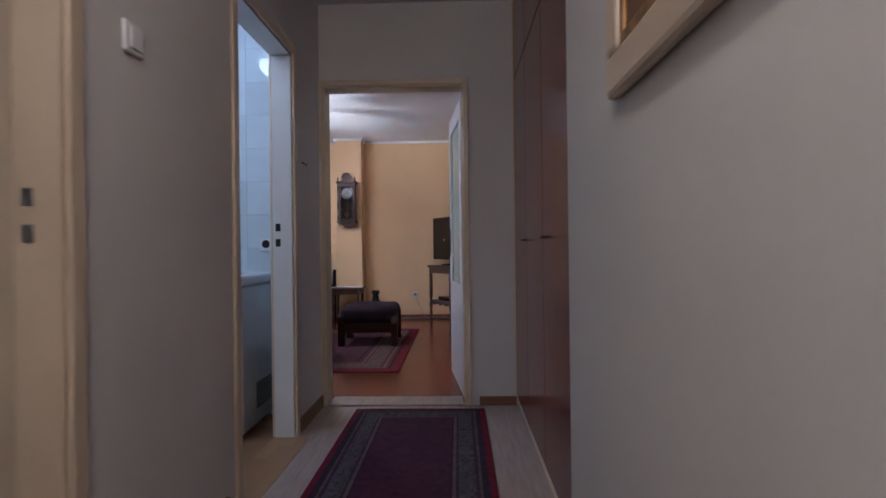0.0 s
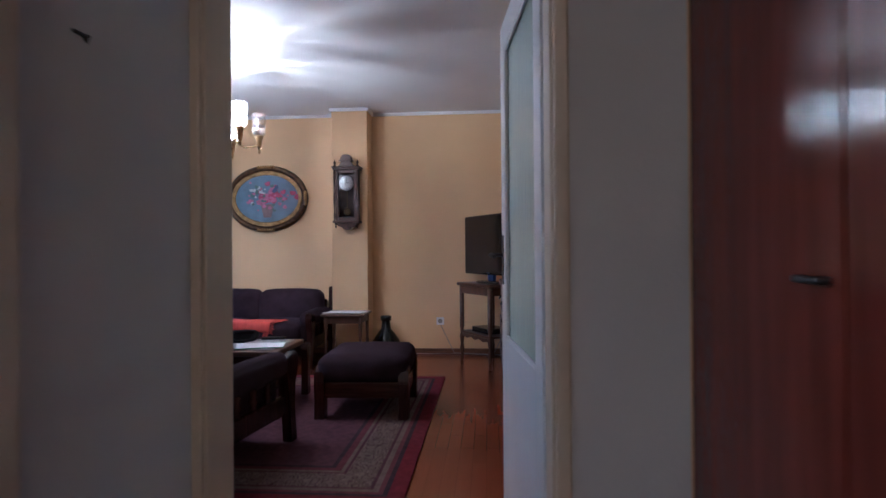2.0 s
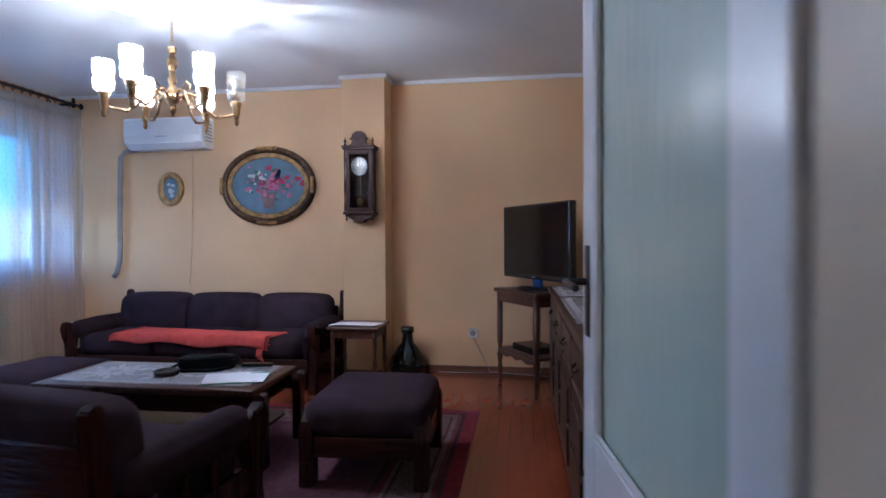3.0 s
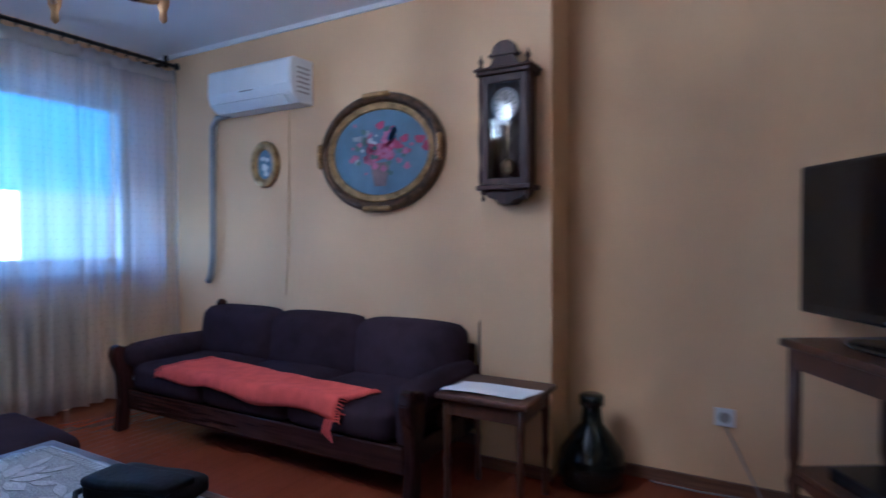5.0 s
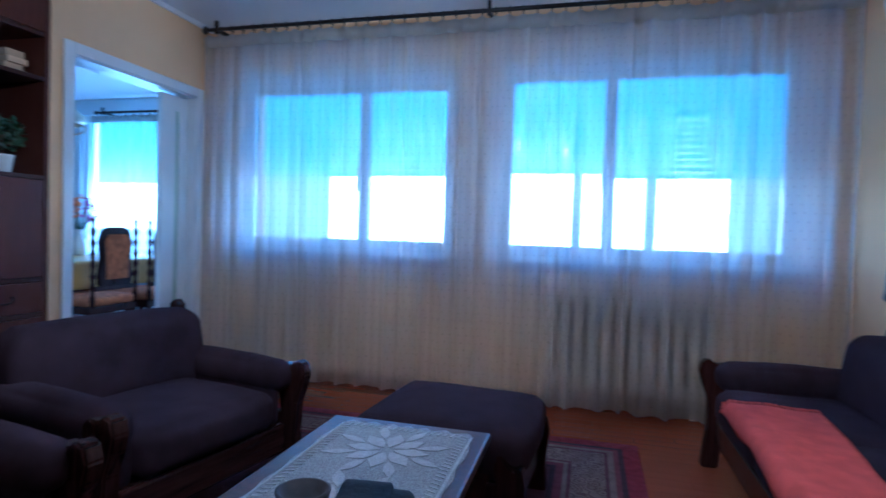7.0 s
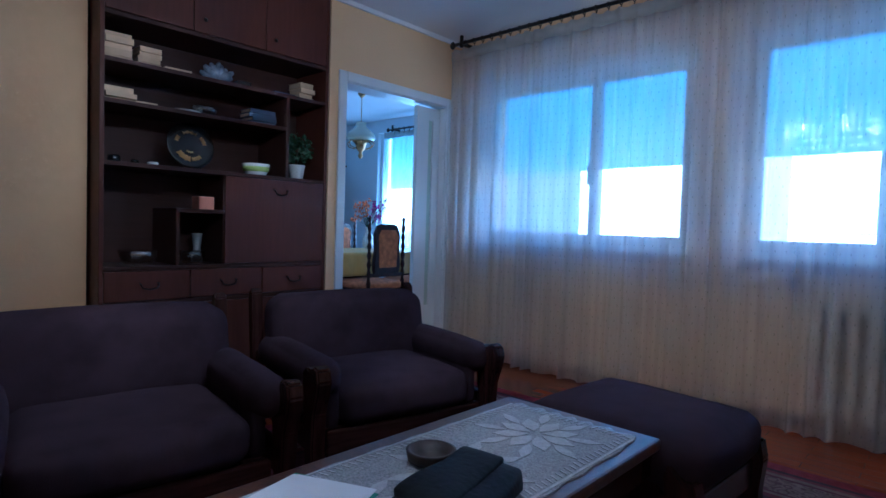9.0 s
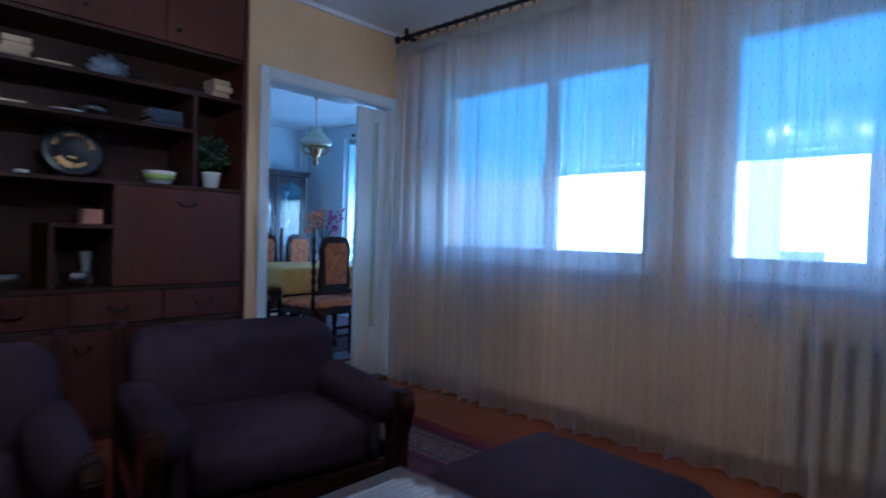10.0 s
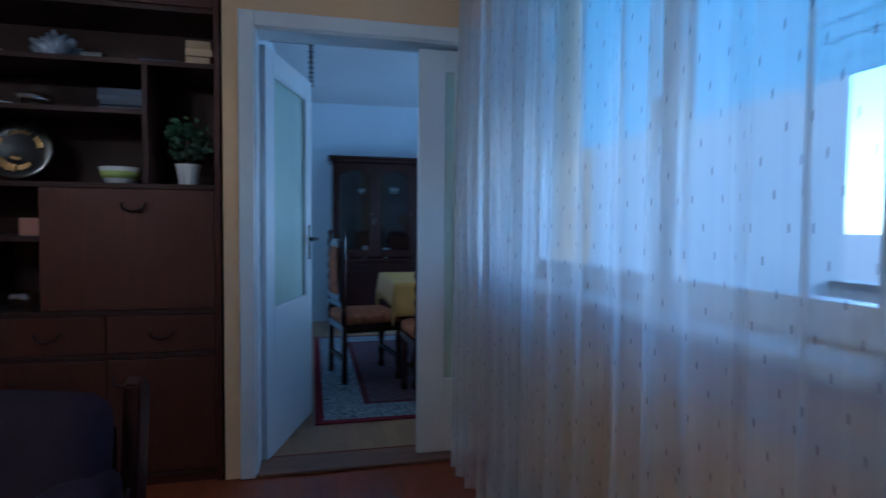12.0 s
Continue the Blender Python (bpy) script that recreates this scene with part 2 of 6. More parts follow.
IRON = mat("black_iron", (0.02, 0.018, 0.018), 0.4, 0.5, var=0.3)
PLASTIC = mat("white_plastic", (0.74, 0.74, 0.75), 0.35, var=0.04)
ENAMEL = mat("white_enamel", (0.70, 0.73, 0.76), 0.25, var=0.04)
TILE = mat("white_glazed_tile", (0.66, 0.71, 0.75), 0.045, var=0.06, vscale=4, island=0.06)
GROUT = mat("grey_grout", (0.56, 0.60, 0.62), 0.9)
CHINA = mat("white_porcelain", (0.72, 0.71, 0.69), 0.2, var=0.05)
LIME = mat("lime_glaze", (0.42, 0.52, 0.14), 0.25, var=0.15)
BLUECH = mat("blue_white_ceramic", (0.30, 0.34, 0.42), 0.2, var=0.6, vscale=14)
LEAFM = mat("dark_green_leaf", (0.035, 0.075, 0.030), 0.5, var=0.4, vscale=10)
BOOKB = mat("beige_book_cover", (0.50, 0.36, 0.22), 0.7, var=0.2, vscale=12, island=0.3)
BOOKD = mat("dark_blue_book_cover", (0.045, 0.06, 0.11), 0.6, var=0.3, island=0.4)
PINKBOX = mat("salmon_box", (0.45, 0.20, 0.14), 0.6, var=0.15)
LACQ = mat("black_lacquer", (0.012, 0.010, 0.009), 0.15, var=0.3)
BOTTLE = mat("dark_green_bottle_glass", (0.010, 0.013, 0.011), 0.12, var=0.2)
BLUEGL = mat("blue_glass", (0.03, 0.07, 0.22), 0.12)
PASTRY = mat("frosted_white_glass", (0.24, 0.24, 0.25), 0.25)
WICKER = mat("brown_ashtray", (0.035, 0.022, 0.018), 0.5, var=0.4, vscale=30)
CLOTHY = mat("yellow_satin_tablecloth", (0.60, 0.38, 0.09), 0.45, var=0.12, vscale=7, bump=0.2)
TAPEST = mat("orange_tapestry", (0.42, 0.15, 0.055), 0.9, var=0.4, vscale=22, bump=0.4)
ORANGE = mat("orange_petal", (0.65, 0.18, 0.03), 0.7, var=0.3)
MAGENTA = mat("magenta_petal", (0.35, 0.03, 0.28), 0.7, var=0.3)
PIPE = mat("grey_pipe_wrap", (0.30, 0.28, 0.27), 0.7, var=0.2)
CONCRETE = mat("pale_concrete", (0.55, 0.54, 0.52), 0.85, var=0.1, vscale=0.4)
ASPHALT = mat("asphalt", (0.05, 0.05, 0.052), 0.9, var=0.2, vscale=0.6)
PALEPANE = mat("pale_sky_lit_pane", (0.40, 0.44, 0.48), 0.2)
PANE = glass("window_glass", (1, 1, 1), 0.045)
DARKPANE = glass("cabinet_glass", (0.80, 0.82, 0.84), 0.045)
RIBBED = mat("greenish_ribbed_glass", (0.50, 0.58, 0.50), 0.25, var=0.06, vscale=3, bump=0.6, bscale=45, stretch=(1, 1, 0.15))
CURTAIN = sheer("white_voile", (0.86, 0.86, 0.86), 0.58, 0.84, True)
TAPE = sheer("beige_heading_tape", (0.55, 0.52, 0.48), 0.15, 0.5)
CURTAIN2 = sheer("white_net_curtain", (0.84, 0.84, 0.84), 0.50, 0.6, True)
SHUTTER = sheer("pale_shutter_plastic", (0.58, 0.76, 0.84), 0.05, 0.85)
SHADE = glow("lit_opal_glass", (1.0, 0.82, 0.60), 0.5)
_n, _l = SHADE.node_tree.nodes, SHADE.node_tree.links
_co, _mp, _no, _ra, _tp, _mx = (_n.new(k) for k in ("ShaderNodeTexCoord", "ShaderNodeMapping", "ShaderNodeTexNoise", "ShaderNodeMapRange", "ShaderNodeBsdfTransparent", "ShaderNodeMixShader"))
_mp.inputs["Scale"].default_value = (1, 1, 0.12)
_no.inputs["Scale"].default_value = 110
_ra.inputs["From Min"].default_value, _ra.inputs["From Max"].default_value, _ra.inputs["To Max"].default_value = 0.47, 0.54, 0.95
_l.new(_co.outputs["Object"], _mp.inputs[0])
_l.new(_mp.outputs[0], _no.inputs["Vector"])
_l.new(_no.outputs[0], _ra.inputs[0])
_l.new(_ra.outputs[0], _mx.inputs[0])
_l.new(_n["Principled BSDF"].outputs[0], _mx.inputs[1])
_l.new(_tp.outputs[0], _mx.inputs[2])
_l.new(_mx.outputs[0], _n["Material Output"].inputs[0])
GLOBE = glow("lit_globe", (1.0, 0.95, 0.9), 1.2)
CLEAR = glass("clear_shade_glass", (0.92, 0.9, 0.86), 0.25, 0.1)
RUG = banded("violet_red_carpet", 3.44, 2.42, [(0, (0.14, 0.018, 0.026)), (0.075, (0.045, 0.026, 0.032)), (0.10, (0.12, 0.038, 0.045)), (0.125, (0.15, 0.105, 0.085)), (0.15, (0.08, 0.03, 0.04)), (0.165, (0.155, 0.11, 0.088)), (0.315, (0.08, 0.03, 0.04)), (0.33, (0.15, 0.105, 0.085)), (0.35, (0.11, 0.03, 0.04)), (0.385, (0.045, 0.026, 0.034)), (0.41, (0.085, 0.036, 0.048))], (0.165, 0.315, (0.065, 0.03, 0.04)), seed=20)
RUNNER = banded("violet_hall_runner", 0.78, 3.9, [(0, (0.13, 0.015, 0.03)), (0.03, (0.03, 0.024, 0.035)), (0.055, (0.10, 0.06, 0.07)), (0.068, (0.05, 0.03, 0.045)), (0.085, (0.09, 0.075, 0.08)), (0.155, (0.05, 0.03, 0.045)), (0.165, (0.12, 0.08, 0.08)), (0.18, (0.03, 0.02, 0.03)), (0.19, (0.06, 0.022, 0.04))], (0.085, 0.155, (0.04, 0.03, 0.045)), seed=16)
RUGD = banded("grey_red_dining_carpet", 2.6, 2.5, [(0, (0.16, 0.02, 0.03)), (0.05, (0.30, 0.32, 0.34)), (0.30, (0.10, 0.03, 0.035)), (0.34, (0.14, 0.09, 0.10))], (0.05, 0.30, (0.10, 0.10, 0.12)), seed=12)


# ---- shapes ----
def part(name, bm, material, parent=None, label="", smooth=False):
    me = bpy.data.meshes.new(name)
    bm.to_mesh(me)
    bm.free()
    me.materials.append(material)
    if smooth:
        me.polygons.foreach_set("use_smooth", [True] * len(me.polygons))
    ob = new(name, me)
    if parent:
        ob.parent = parent
    if label:
        ob["label"] = label
    return ob


def thing(name, label, category, at=(0, 0, 0), rz=0.0, group=""):
    e = new(name)
    e.matrix_basis = pose(*at, 0, 0, rz)
    return tagged(e, label, category, group)


def single(name, bm, material, label, category, at=(0, 0, 0), rz=0.0, group="", smooth=False):
    ob = part(name, bm, material, None, "", smooth)
    ob.matrix_basis = pose(*at, 0, 0, rz)
    return tagged(ob, label, category, group)


def bx(x0, x1, y0, y1, z0, z1, bev=0.0, seg=2, bm=None):
    bm = bm or bmesh.new()
    r = bmesh.ops.create_cube(bm, size=1, matrix=Matrix.Translation(((x0 + x1) / 2, (y0 + y1) / 2, (z0 + z1) / 2)) @ Matrix.Diagonal((abs(x1 - x0), abs(y1 - y0), abs(z1 - z0), 1)))
    if bev:
        edges = list({e for v in r["verts"] for e in v.link_edges})
        bmesh.ops.bevel(bm, geom=edges, offset=min(bev, 0.45 * min(abs(x1 - x0), abs(y1 - y0), abs(z1 - z0))), segments=seg, affect="EDGES", profile=0.5)
    return bm


def many(*spans, bev=0.0):
    bm = bmesh.new()
    for s in spans:
        bx(*s, bev=bev, bm=bm)
    return bm


def cush(x0, x1, y0, y1, z0, z1, r=0.05, puff=0.012, n=9, wob=0.004):
    """A stuffed cushion: rounded box with a slight swell and uneven skin."""
    half = Vector(((x1 - x0) / 2, (y1 - y0) / 2, (z1 - z0) / 2))
    mid = Vector(((x0 + x1) / 2, (y0 + y1) / 2, (z0 + z1) / 2))
    r = min(r, *half)
    bm = bmesh.new()
    bmesh.ops.create_cube(bm, size=2)
    bmesh.ops.subdivide_edges(bm, edges=bm.edges[:], cuts=n, use_grid_fill=True)
    for v in bm.verts:
        q = Vector([math.copysign(abs(c) ** 0.7, c) for c in v.co])
        s = Vector((q.x * half.x, q.y * half.y, q.z * half.z))
        c = Vector([max(-h + r, min(h - r, k)) for k, h in zip(s, half)])
        d = s - c
        p = c + (d.normalized() * r if d.length > 1e-6 else d)
        w = [1 - k * k for k in q]
        p.z += math.copysign(puff, p.z) * w[0] * w[1]
        p.y += math.copysign(puff, p.y) * w[0] * w[2]
        p.x += math.copysign(puff, p.x) * w[1] * w[2]
        p += wob * noise.noise_vector((p + mid) * 7)
        v.co = p + mid
    return bm


def lathe(profile, n=24, at=(0, 0, 0), bm=None, sx=1.0, sy=1.0):
    bm = bm or bmesh.new()
    rings = [[bm.verts.new((at[0] + sx * r * math.cos(2 * math.pi * i / n), at[1] + sy * r * math.sin(2 * math.pi * i / n), at[2] + z)) for i in range(n)] for r, z in profile]
    for a, b in zip(rings, rings[1:]):
        for i in range(n):
            bm.faces.new((a[i], a[(i + 1) % n], b[(i + 1) % n], b[i]))
    for ring, flip in ((rings[0], True), (rings[-1], False)):
        bm.faces.new(ring[::-1] if flip else ring)
    return bm


def tube(points, r, n=8, bm=None):
    bm = bm or bmesh.new()
    pts = [Vector(p) for p in points]
    rings = []
    side = None
    for i, p in enumerate(pts):
        d = (pts[min(i + 1, len(pts) - 1)] - pts[max(i - 1, 0)]).normalized()
        side = d.orthogonal().normalized() if side is None else (side - d * side.dot(d)).normalized()
        up = d.cross(side)
        rr = r[i] if isinstance(r, (list, tuple)) else r
        rings.append([bm.verts.new(p + rr * (math.cos(2 * math.pi * k / n) * side + math.sin(2 * math.pi * k / n) * up)) for k in range(n)])
    for a, b in zip(rings, rings[1:]):
        for k in range(n):
            bm.faces.new((a[k], a[(k + 1) % n], b[(k + 1) % n], b[k]))
    bm.faces.new(rings[0][::-1])
    bm.faces.new(rings[-1])
    return bm


def prism(poly, plane, d0, d1, bev=0.0):
    """A flat outline, pushed from d0 to d1 along the third axis. plane: yz, xz or xy."""
    bm = bmesh.new()
    def place(a, b, d):
        return {"yz": (d, a, b), "xz": (a, d, b), "xy": (a, b, d)}[plane]
    lo = [bm.verts.new(place(a, b, d0)) for a, b in poly]
    hi = [bm.verts.new(place(a, b, d1)) for a, b in poly]
    bm.faces.new(lo[::-1])
    bm.faces.new(hi)
    for i in range(len(poly)):
        j = (i + 1) % len(poly)
        bm.faces.new((lo[i], lo[j], hi[j], hi[i]))
    bmesh.ops.recalc_face_normals(bm, faces=bm.faces[:])
    if bev:
        bmesh.ops.bevel(bm, geom=bm.edges[:], offset=bev, segments=2, affect="EDGES")
    return bm


def oval(a, b, n=48):
    return [(a * math.cos(2 * math.pi * i / n), b * math.sin(2 * math.pi * i / n)) for i in range(n)]


def ring_frame(a, b, profile, n=56):
    """An oval moulding in the xz plane; profile rows (added radius, y)."""
    bm = bmesh.new()
    rows = [[bm.verts.new(((a + r) * math.cos(2 * math.pi * i / n), y, (b + r) * math.sin(2 * math.pi * i / n))) for r, y in profile] for i in range(n)]
    m = len(profile)
    for i in range(n):
        for k in range(m):
            bm.faces.new((rows[i][k], rows[i][(k + 1) % m], rows[(i + 1) % n][(k + 1) % m], rows[(i + 1) % n][k]))
    bmesh.ops.recalc_face_normals(bm, faces=bm.faces[:])
    return bm


def sheet(nx, ny, f, thick=0.004):
    """A thin cloth over a grid; f(u, v) gives the place."""
    bm = bmesh.new()
    up = [[bm.verts.new(f(i / nx, j / ny)) for j in range(ny + 1)] for i in range(nx + 1)]
    for i in range(nx):
        for j in range(ny):
            bm.faces.new((up[i][j], up[i + 1][j], up[i + 1][j + 1], up[i][j + 1]))
    if thick:
        bm.normal_update()
        low = [[bm.verts.new(v.co - v.normal * thick) for v in col] for col in up]
        for i in range(nx):
            for j in range(ny):
                bm.faces.new((low[i][j + 1], low[i + 1][j + 1], low[i + 1][j], low[i][j]))
        rim = [(i, 0) for i in range(nx)] + [(nx, j) for j in range(ny)] + [(i, ny) for i in range(nx, 0, -1)] + [(0, j) for j in range(ny, 0, -1)]
        for (i, j), (k, m) in zip(rim, rim[1:] + rim[:1]):
            bm.faces.new((up[i][j], low[i][j], low[k][m], up[k][m]))
    return bm


# ---- plan ----
H = 2.53
XW, XE, YN, YS, YH = -4.66, 0.30, 7.85, 3.66, 3.50
HL, HR = -0.94, 0.28
Y1, Y2 = 3.37, 3.51    # the hall doorway's wall
DXW, DXE, DYS = -6.50, -3.45, -0.42


def struct(name, bm, material, label, category="wall", smooth=False):
    return tagged(part(name, bm, material, None, "", smooth), label, category, kind="structure")


struct("floor_living", bx(XW - 0.3, XE + 0.2, 3.44, YN + 0.2, -0.2, 0), PARQUET, "polished red-brown parquet floor of the living room", "floor")
struct("floor_hall", bx(HL - 0.1, HR + 0.7, -1.3, 3.44, -0.2, 0), LINO, "worn grey-beige linoleum floor of the hall", "floor")
struct("floor_bath", bx(-2.6, HL - 0.1, -1.3, 3.44, -0.2, 0), OAK, "light oak parquet seen past the bathroom door", "floor")
struct("floor_dining", bx(DXW - 0.2, -2.6, DYS - 0.2, 3.44, -0.2, 0), OAK, "light oak parquet floor of the dining room", "floor")
struct("ceiling", bx(DXW - 0.2, XE + 0.8, -1.3, YS - 0.08, H, H + 0.2), CEILING, "plain white painted ceiling of hall and dining room", "ceiling")
struct("ceiling_living", bx(XW - 0.3, XE + 0.2, YS - 0.08, YN + 0.2, H, H + 0.2), CEILING, "white painted living room ceiling", "ceiling")

struct("wall_south", many((XW - 0.3, -4.53, YH, YS, 0, H), (-4.53, -3.47, YH, YS, 2.06, H), (-3.47, -3.372, YH, YS, 0, H), (-2.008, -0.94, Y1, Y2, 0, H), (-0.94, -0.012, Y1, Y2, 2.035, H), (-0.012, XE + 0.2, Y1, Y2, 0, H)), YELLOW, "yellow painted living room wall with two doorways")
struct("wall_niche", many((-3.45, -3.372, 3.24, YH, 0, H), (-2.008, -1.93, 3.24, YH, 0, H), (-3.372, -2.008, 3.24, 3.29, 0, H)), YELLOW, "plain wall of the niche behind the bookcase")
struct("wall_north", bx(XW - 0.3, XE + 0.2, YN, YN + 0.2, 0, H), YELLOW, "faded yellow painted wall behind the sofa")
struct("wall_pillar", bx(-1.775, -1.405, 7.60, YN, 0, H, 0.006), YELLOW, "yellow painted pillar standing out of the wall")
struct("wall_east", bx(XE, XE + 0.2, Y2, YN, 0, H), YELLOW, "yellow painted wall behind the sideboard")
WIN = [(3.96, 5.57), (5.87, 7.62)]
Z0, Z1 = 0.92, 2.20
struct("wall_west", many((XW - 0.3, XW, YS, YN, 0, Z0), (XW - 0.3, XW, YS, YN, Z1, H), (XW - 0.3, XW, YS, WIN[0][0], Z0, Z1), (XW - 0.3, XW, WIN[0][1], WIN[1][0], Z0, Z1), (XW - 0.3, XW, WIN[1][1], YN, Z0, Z1)), YELLOW, "yellow painted window wall behind the net curtain")

struct("wall_hall_left", many((HL - 0.1, HL, 1.08, 1.98, 0, H), (HL - 0.1, HL, 1.98, 2.755, 2.04, H), (HL - 0.1, HL, 2.755, Y1, 0, H), (HL - 0.1, HL, 0.22, 1.08, 2.04, H), (HL - 0.1, HL, -1.2, 0.22, 0, H)), PLASTER, "grey-white painted hall wall with two doorways")
struct("wall_hall_right", bx(HR, HR + 0.14, -1.2, 1.65, 0, H), PLASTER, "grey-white painted hall wall with a hung picture")
struct("wall_hall_back", bx(-2.5, HR, -1.3, -1.2, 0, H), PLASTER, "plain hall end wall behind the first eye")
struct("wall_hall_end", many((-0.94, -0.012, Y1 - 0.004, Y1, 2.035, H), (-0.012, HR, Y1 - 0.004, Y1, 0, H)), PLASTER, "grey-white painted hall side of the doorway wall")
struct("wall_closet", many((HR + 0.6, HR + 0.7, 1.55, Y1, 0, H), (HR + 0.14, HR + 0.6, 1.55, 1.65, 0, H)), PLASTER, "plain wall behind the built-in wardrobe")
struct("wall_bath_west", bx(-2.6, -2.5, -1.2, 3.24, 0, H), TILE, "tiled bathroom wall")
struct("wall_bath_south", bx(-2.5, HL - 0.1, 1.2, 1.3, 0, H), CREAM, "cream painted partition between two small rooms")
bath = struct("wall_bath_north", bx(-2.5, HL - 0.1, 3.19, 3.235, 0, H), GROUT, "bathroom wall of white glazed tiles")
struct("wall_dining_east", bx(DXE, -3.37, DYS, 3.24, 0, H), DINING, "pale painted dining room wall")
struct("wall_dining_south", bx(DXW - 0.2, -2.6, DYS - 0.2, DYS, 0, H), DINING, "pale painted dining room wall behind the cabinet")
DW = (0.45, 2.95)
struct("wall_dining_west", many((DXW - 0.2, DXW, DYS, YH, 0, 0.6), (DXW - 0.2, DXW, DYS, YH, 2.35, H), (DXW - 0.2, DXW, DYS, DW[0], 0.6, 2.35), (DXW - 0.2, DXW, DW[1], YH, 0.6, 2.35)), DINING, "pale painted dining room window wall")
struct("wall_dining_north", bx(DXW - 0.2, XW - 0.3, YH, YS, 0, H), CONCRETE, "pale outer wall of the projecting dining room")
# unseen block, made 3 m high to keep the sun off the balcony posts
struct("roof", many((DXW - 0.25, XE + 1.2, -1.6, YS, H + 0.2, H + 3.2), (XW - 0.4, XE + 1.2, YS, YN + 0.4, H + 0.2, H + 3.2)), CONCRETE, "unseen concrete mass above the flat, raised to shade the balcony", "roof")
struct("house_wall_below", many((DXW - 0.2, XE, DYS, YS, -9, -0.2), (XW - 0.3, XE, YS, YN, -9, -0.2)), CONCRETE, "pale outer wall below the flat")

# cornice strips and baseboards
struct("trim_cornice", many((XW, -1.775, YN - 0.018, YN, H - 0.03, H), (-1.405, XE, YN - 0.018, YN, H - 0.03, H), (-1.793, -1.387, 7.582, 7.60, H - 0.03, H), (-1.793, -1.775, 7.60, YN - 0.018, H - 0.03, H), (-1.405, -1.387, 7.60, YN - 0.018, H - 0.03, H), (XE - 0.018, XE, YS + 0.018, YN - 0.018, H - 0.03, H), (XW, -2.008, YS, YS + 0.018, H - 0.03, H), (-2.008, XE, Y2, Y2 + 0.018, H - 0.03, H)), CEILING, "white painted strip under the ceiling", "trim")
struct("baseboard_living", many((XW, -1.775, YN - 0.016, YN, 0, 0.055), (-1.405, XE, YN - 0.016, YN, 0, 0.055), (XW, XW + 0.016, YS + 0.02, YN - 0.016, 0, 0.06), (-2.006, -0.96, Y2, Y2 + 0.016, 0, 0.055), (0.04, XE, Y2, Y2 + 0.016, 0, 0.055), (XE - 0.016, XE, YS + 0.016, YN - 0.016, 0, 0.055), (-1.775, -1.405, 7.584, 7.60, 0, 0.055)), BASE, "brown wooden baseboard along the walls", "baseboard")
struct("baseboard_hall", many((HL, HL + 0.014, 2.80, Y1 - 0.03, 0, 0.07), (HL, HL + 0.014, 1.16, 1.90, 0, 0.07), (0.05, HR, Y1 - 0.018, Y1 - 0.004, 0, 0.055)), BASE, "worn brown baseboard of the hall", "baseboard")
struct("threshold", bx(-0.90, -0.05, Y1 - 0.03, Y2 + 0.03, 0, 0.012, 0.004), LINO, "pale door threshold strip between hall and living room", "trim")
struct("threshold_bath", bx(-1.05, -0.86, 1.96, 2.752, 0, 0.005, 0.001), OAK, "worn oak strip in front of the bathroom doorway", "trim")
struct("threshold_dining", bx(-4.5, -3.5, YH - 0.01, YS + 0.02, 0, 0.016, 0.004), BASE, "brown wooden door threshold of the dining room", "trim")


# ---- doorways ----
def doorway(name, axis, a, b, c0, c1, top, material, label, side=0.06):
    """Lining and casings round an opening a..b in a wall that lies between c0 and c1."""
    d = tagged(new(name), label, "door frame", kind="structure")
    spans = {"lining": [(a - 0.03, a, c0 - 0.002, c1 + 0.002, 0, top), (b, b + 0.03, c0 - 0.002, c1 + 0.002, 0, top), (a - 0.03, b + 0.03, c0 - 0.002, c1 + 0.002, top, top + 0.03)]}
    for lo, hi in ((c0 - 0.018, c0 - 0.002), (c1 + 0.002, c1 + 0.018)):
        spans.setdefault("casing", []).append([(a - side, a - 0.008, lo, hi, 0, top + side), (b + 0.008, b + side, lo, hi, 0, top + side), (a - 0.008, b + 0.008, lo, hi, top + 0.008, top + side)])
    turn = (lambda s: s) if axis == "x" else (lambda s: (s[2], s[3], s[0], s[1], s[4], s[5]))
    part("lining", many(*[turn(s) for s in spans["lining"]], bev=0.003), GLOSS if name == "door_3" else material, d)
    for group in spans["casing"]:
        part("casing", many(*[turn(s) for s in group], bev=0.006), material, d)
    return d


door1 = doorway("door_1", "x", -0.907, -0.045, Y1 - 0.004, Y2, 2.003, CREAM, "cream painted door frame between hall and living room", 0.045)
door2 = doorway("door_2", "x", -4.50, -3.512, YH, YS, 1.98, GLOSS, "white painted double door frame to the dining room", 0.075)
door3 = doorway("door_3", "y", 2.03, 2.755, HL - 0.1, HL, 2.0, CREAM, "cream painted bathroom door frame without its leaf")
door4 = doorway("door_4", "y", 0.27, 1.05, HL - 0.1, HL, 2.0, CREAM, "cream painted door frame of a lit side room")
for d, y in ((door3, 2.755), (door4, 1.05)):
    for z in (1.02, 1.10):
        part("strike_plate", bx(HL - 0.085, HL - 0.06, y - 0.003, y + 0.001, z - 0.02, z + 0.02), STEEL if d is door4 else IRON, d, "metal strike plate")
struct("wall_side_room", many((-1.6, -1.55, -0.2, 1.2, 0, H)), TILE, "pale tiled wall of the lit side room")


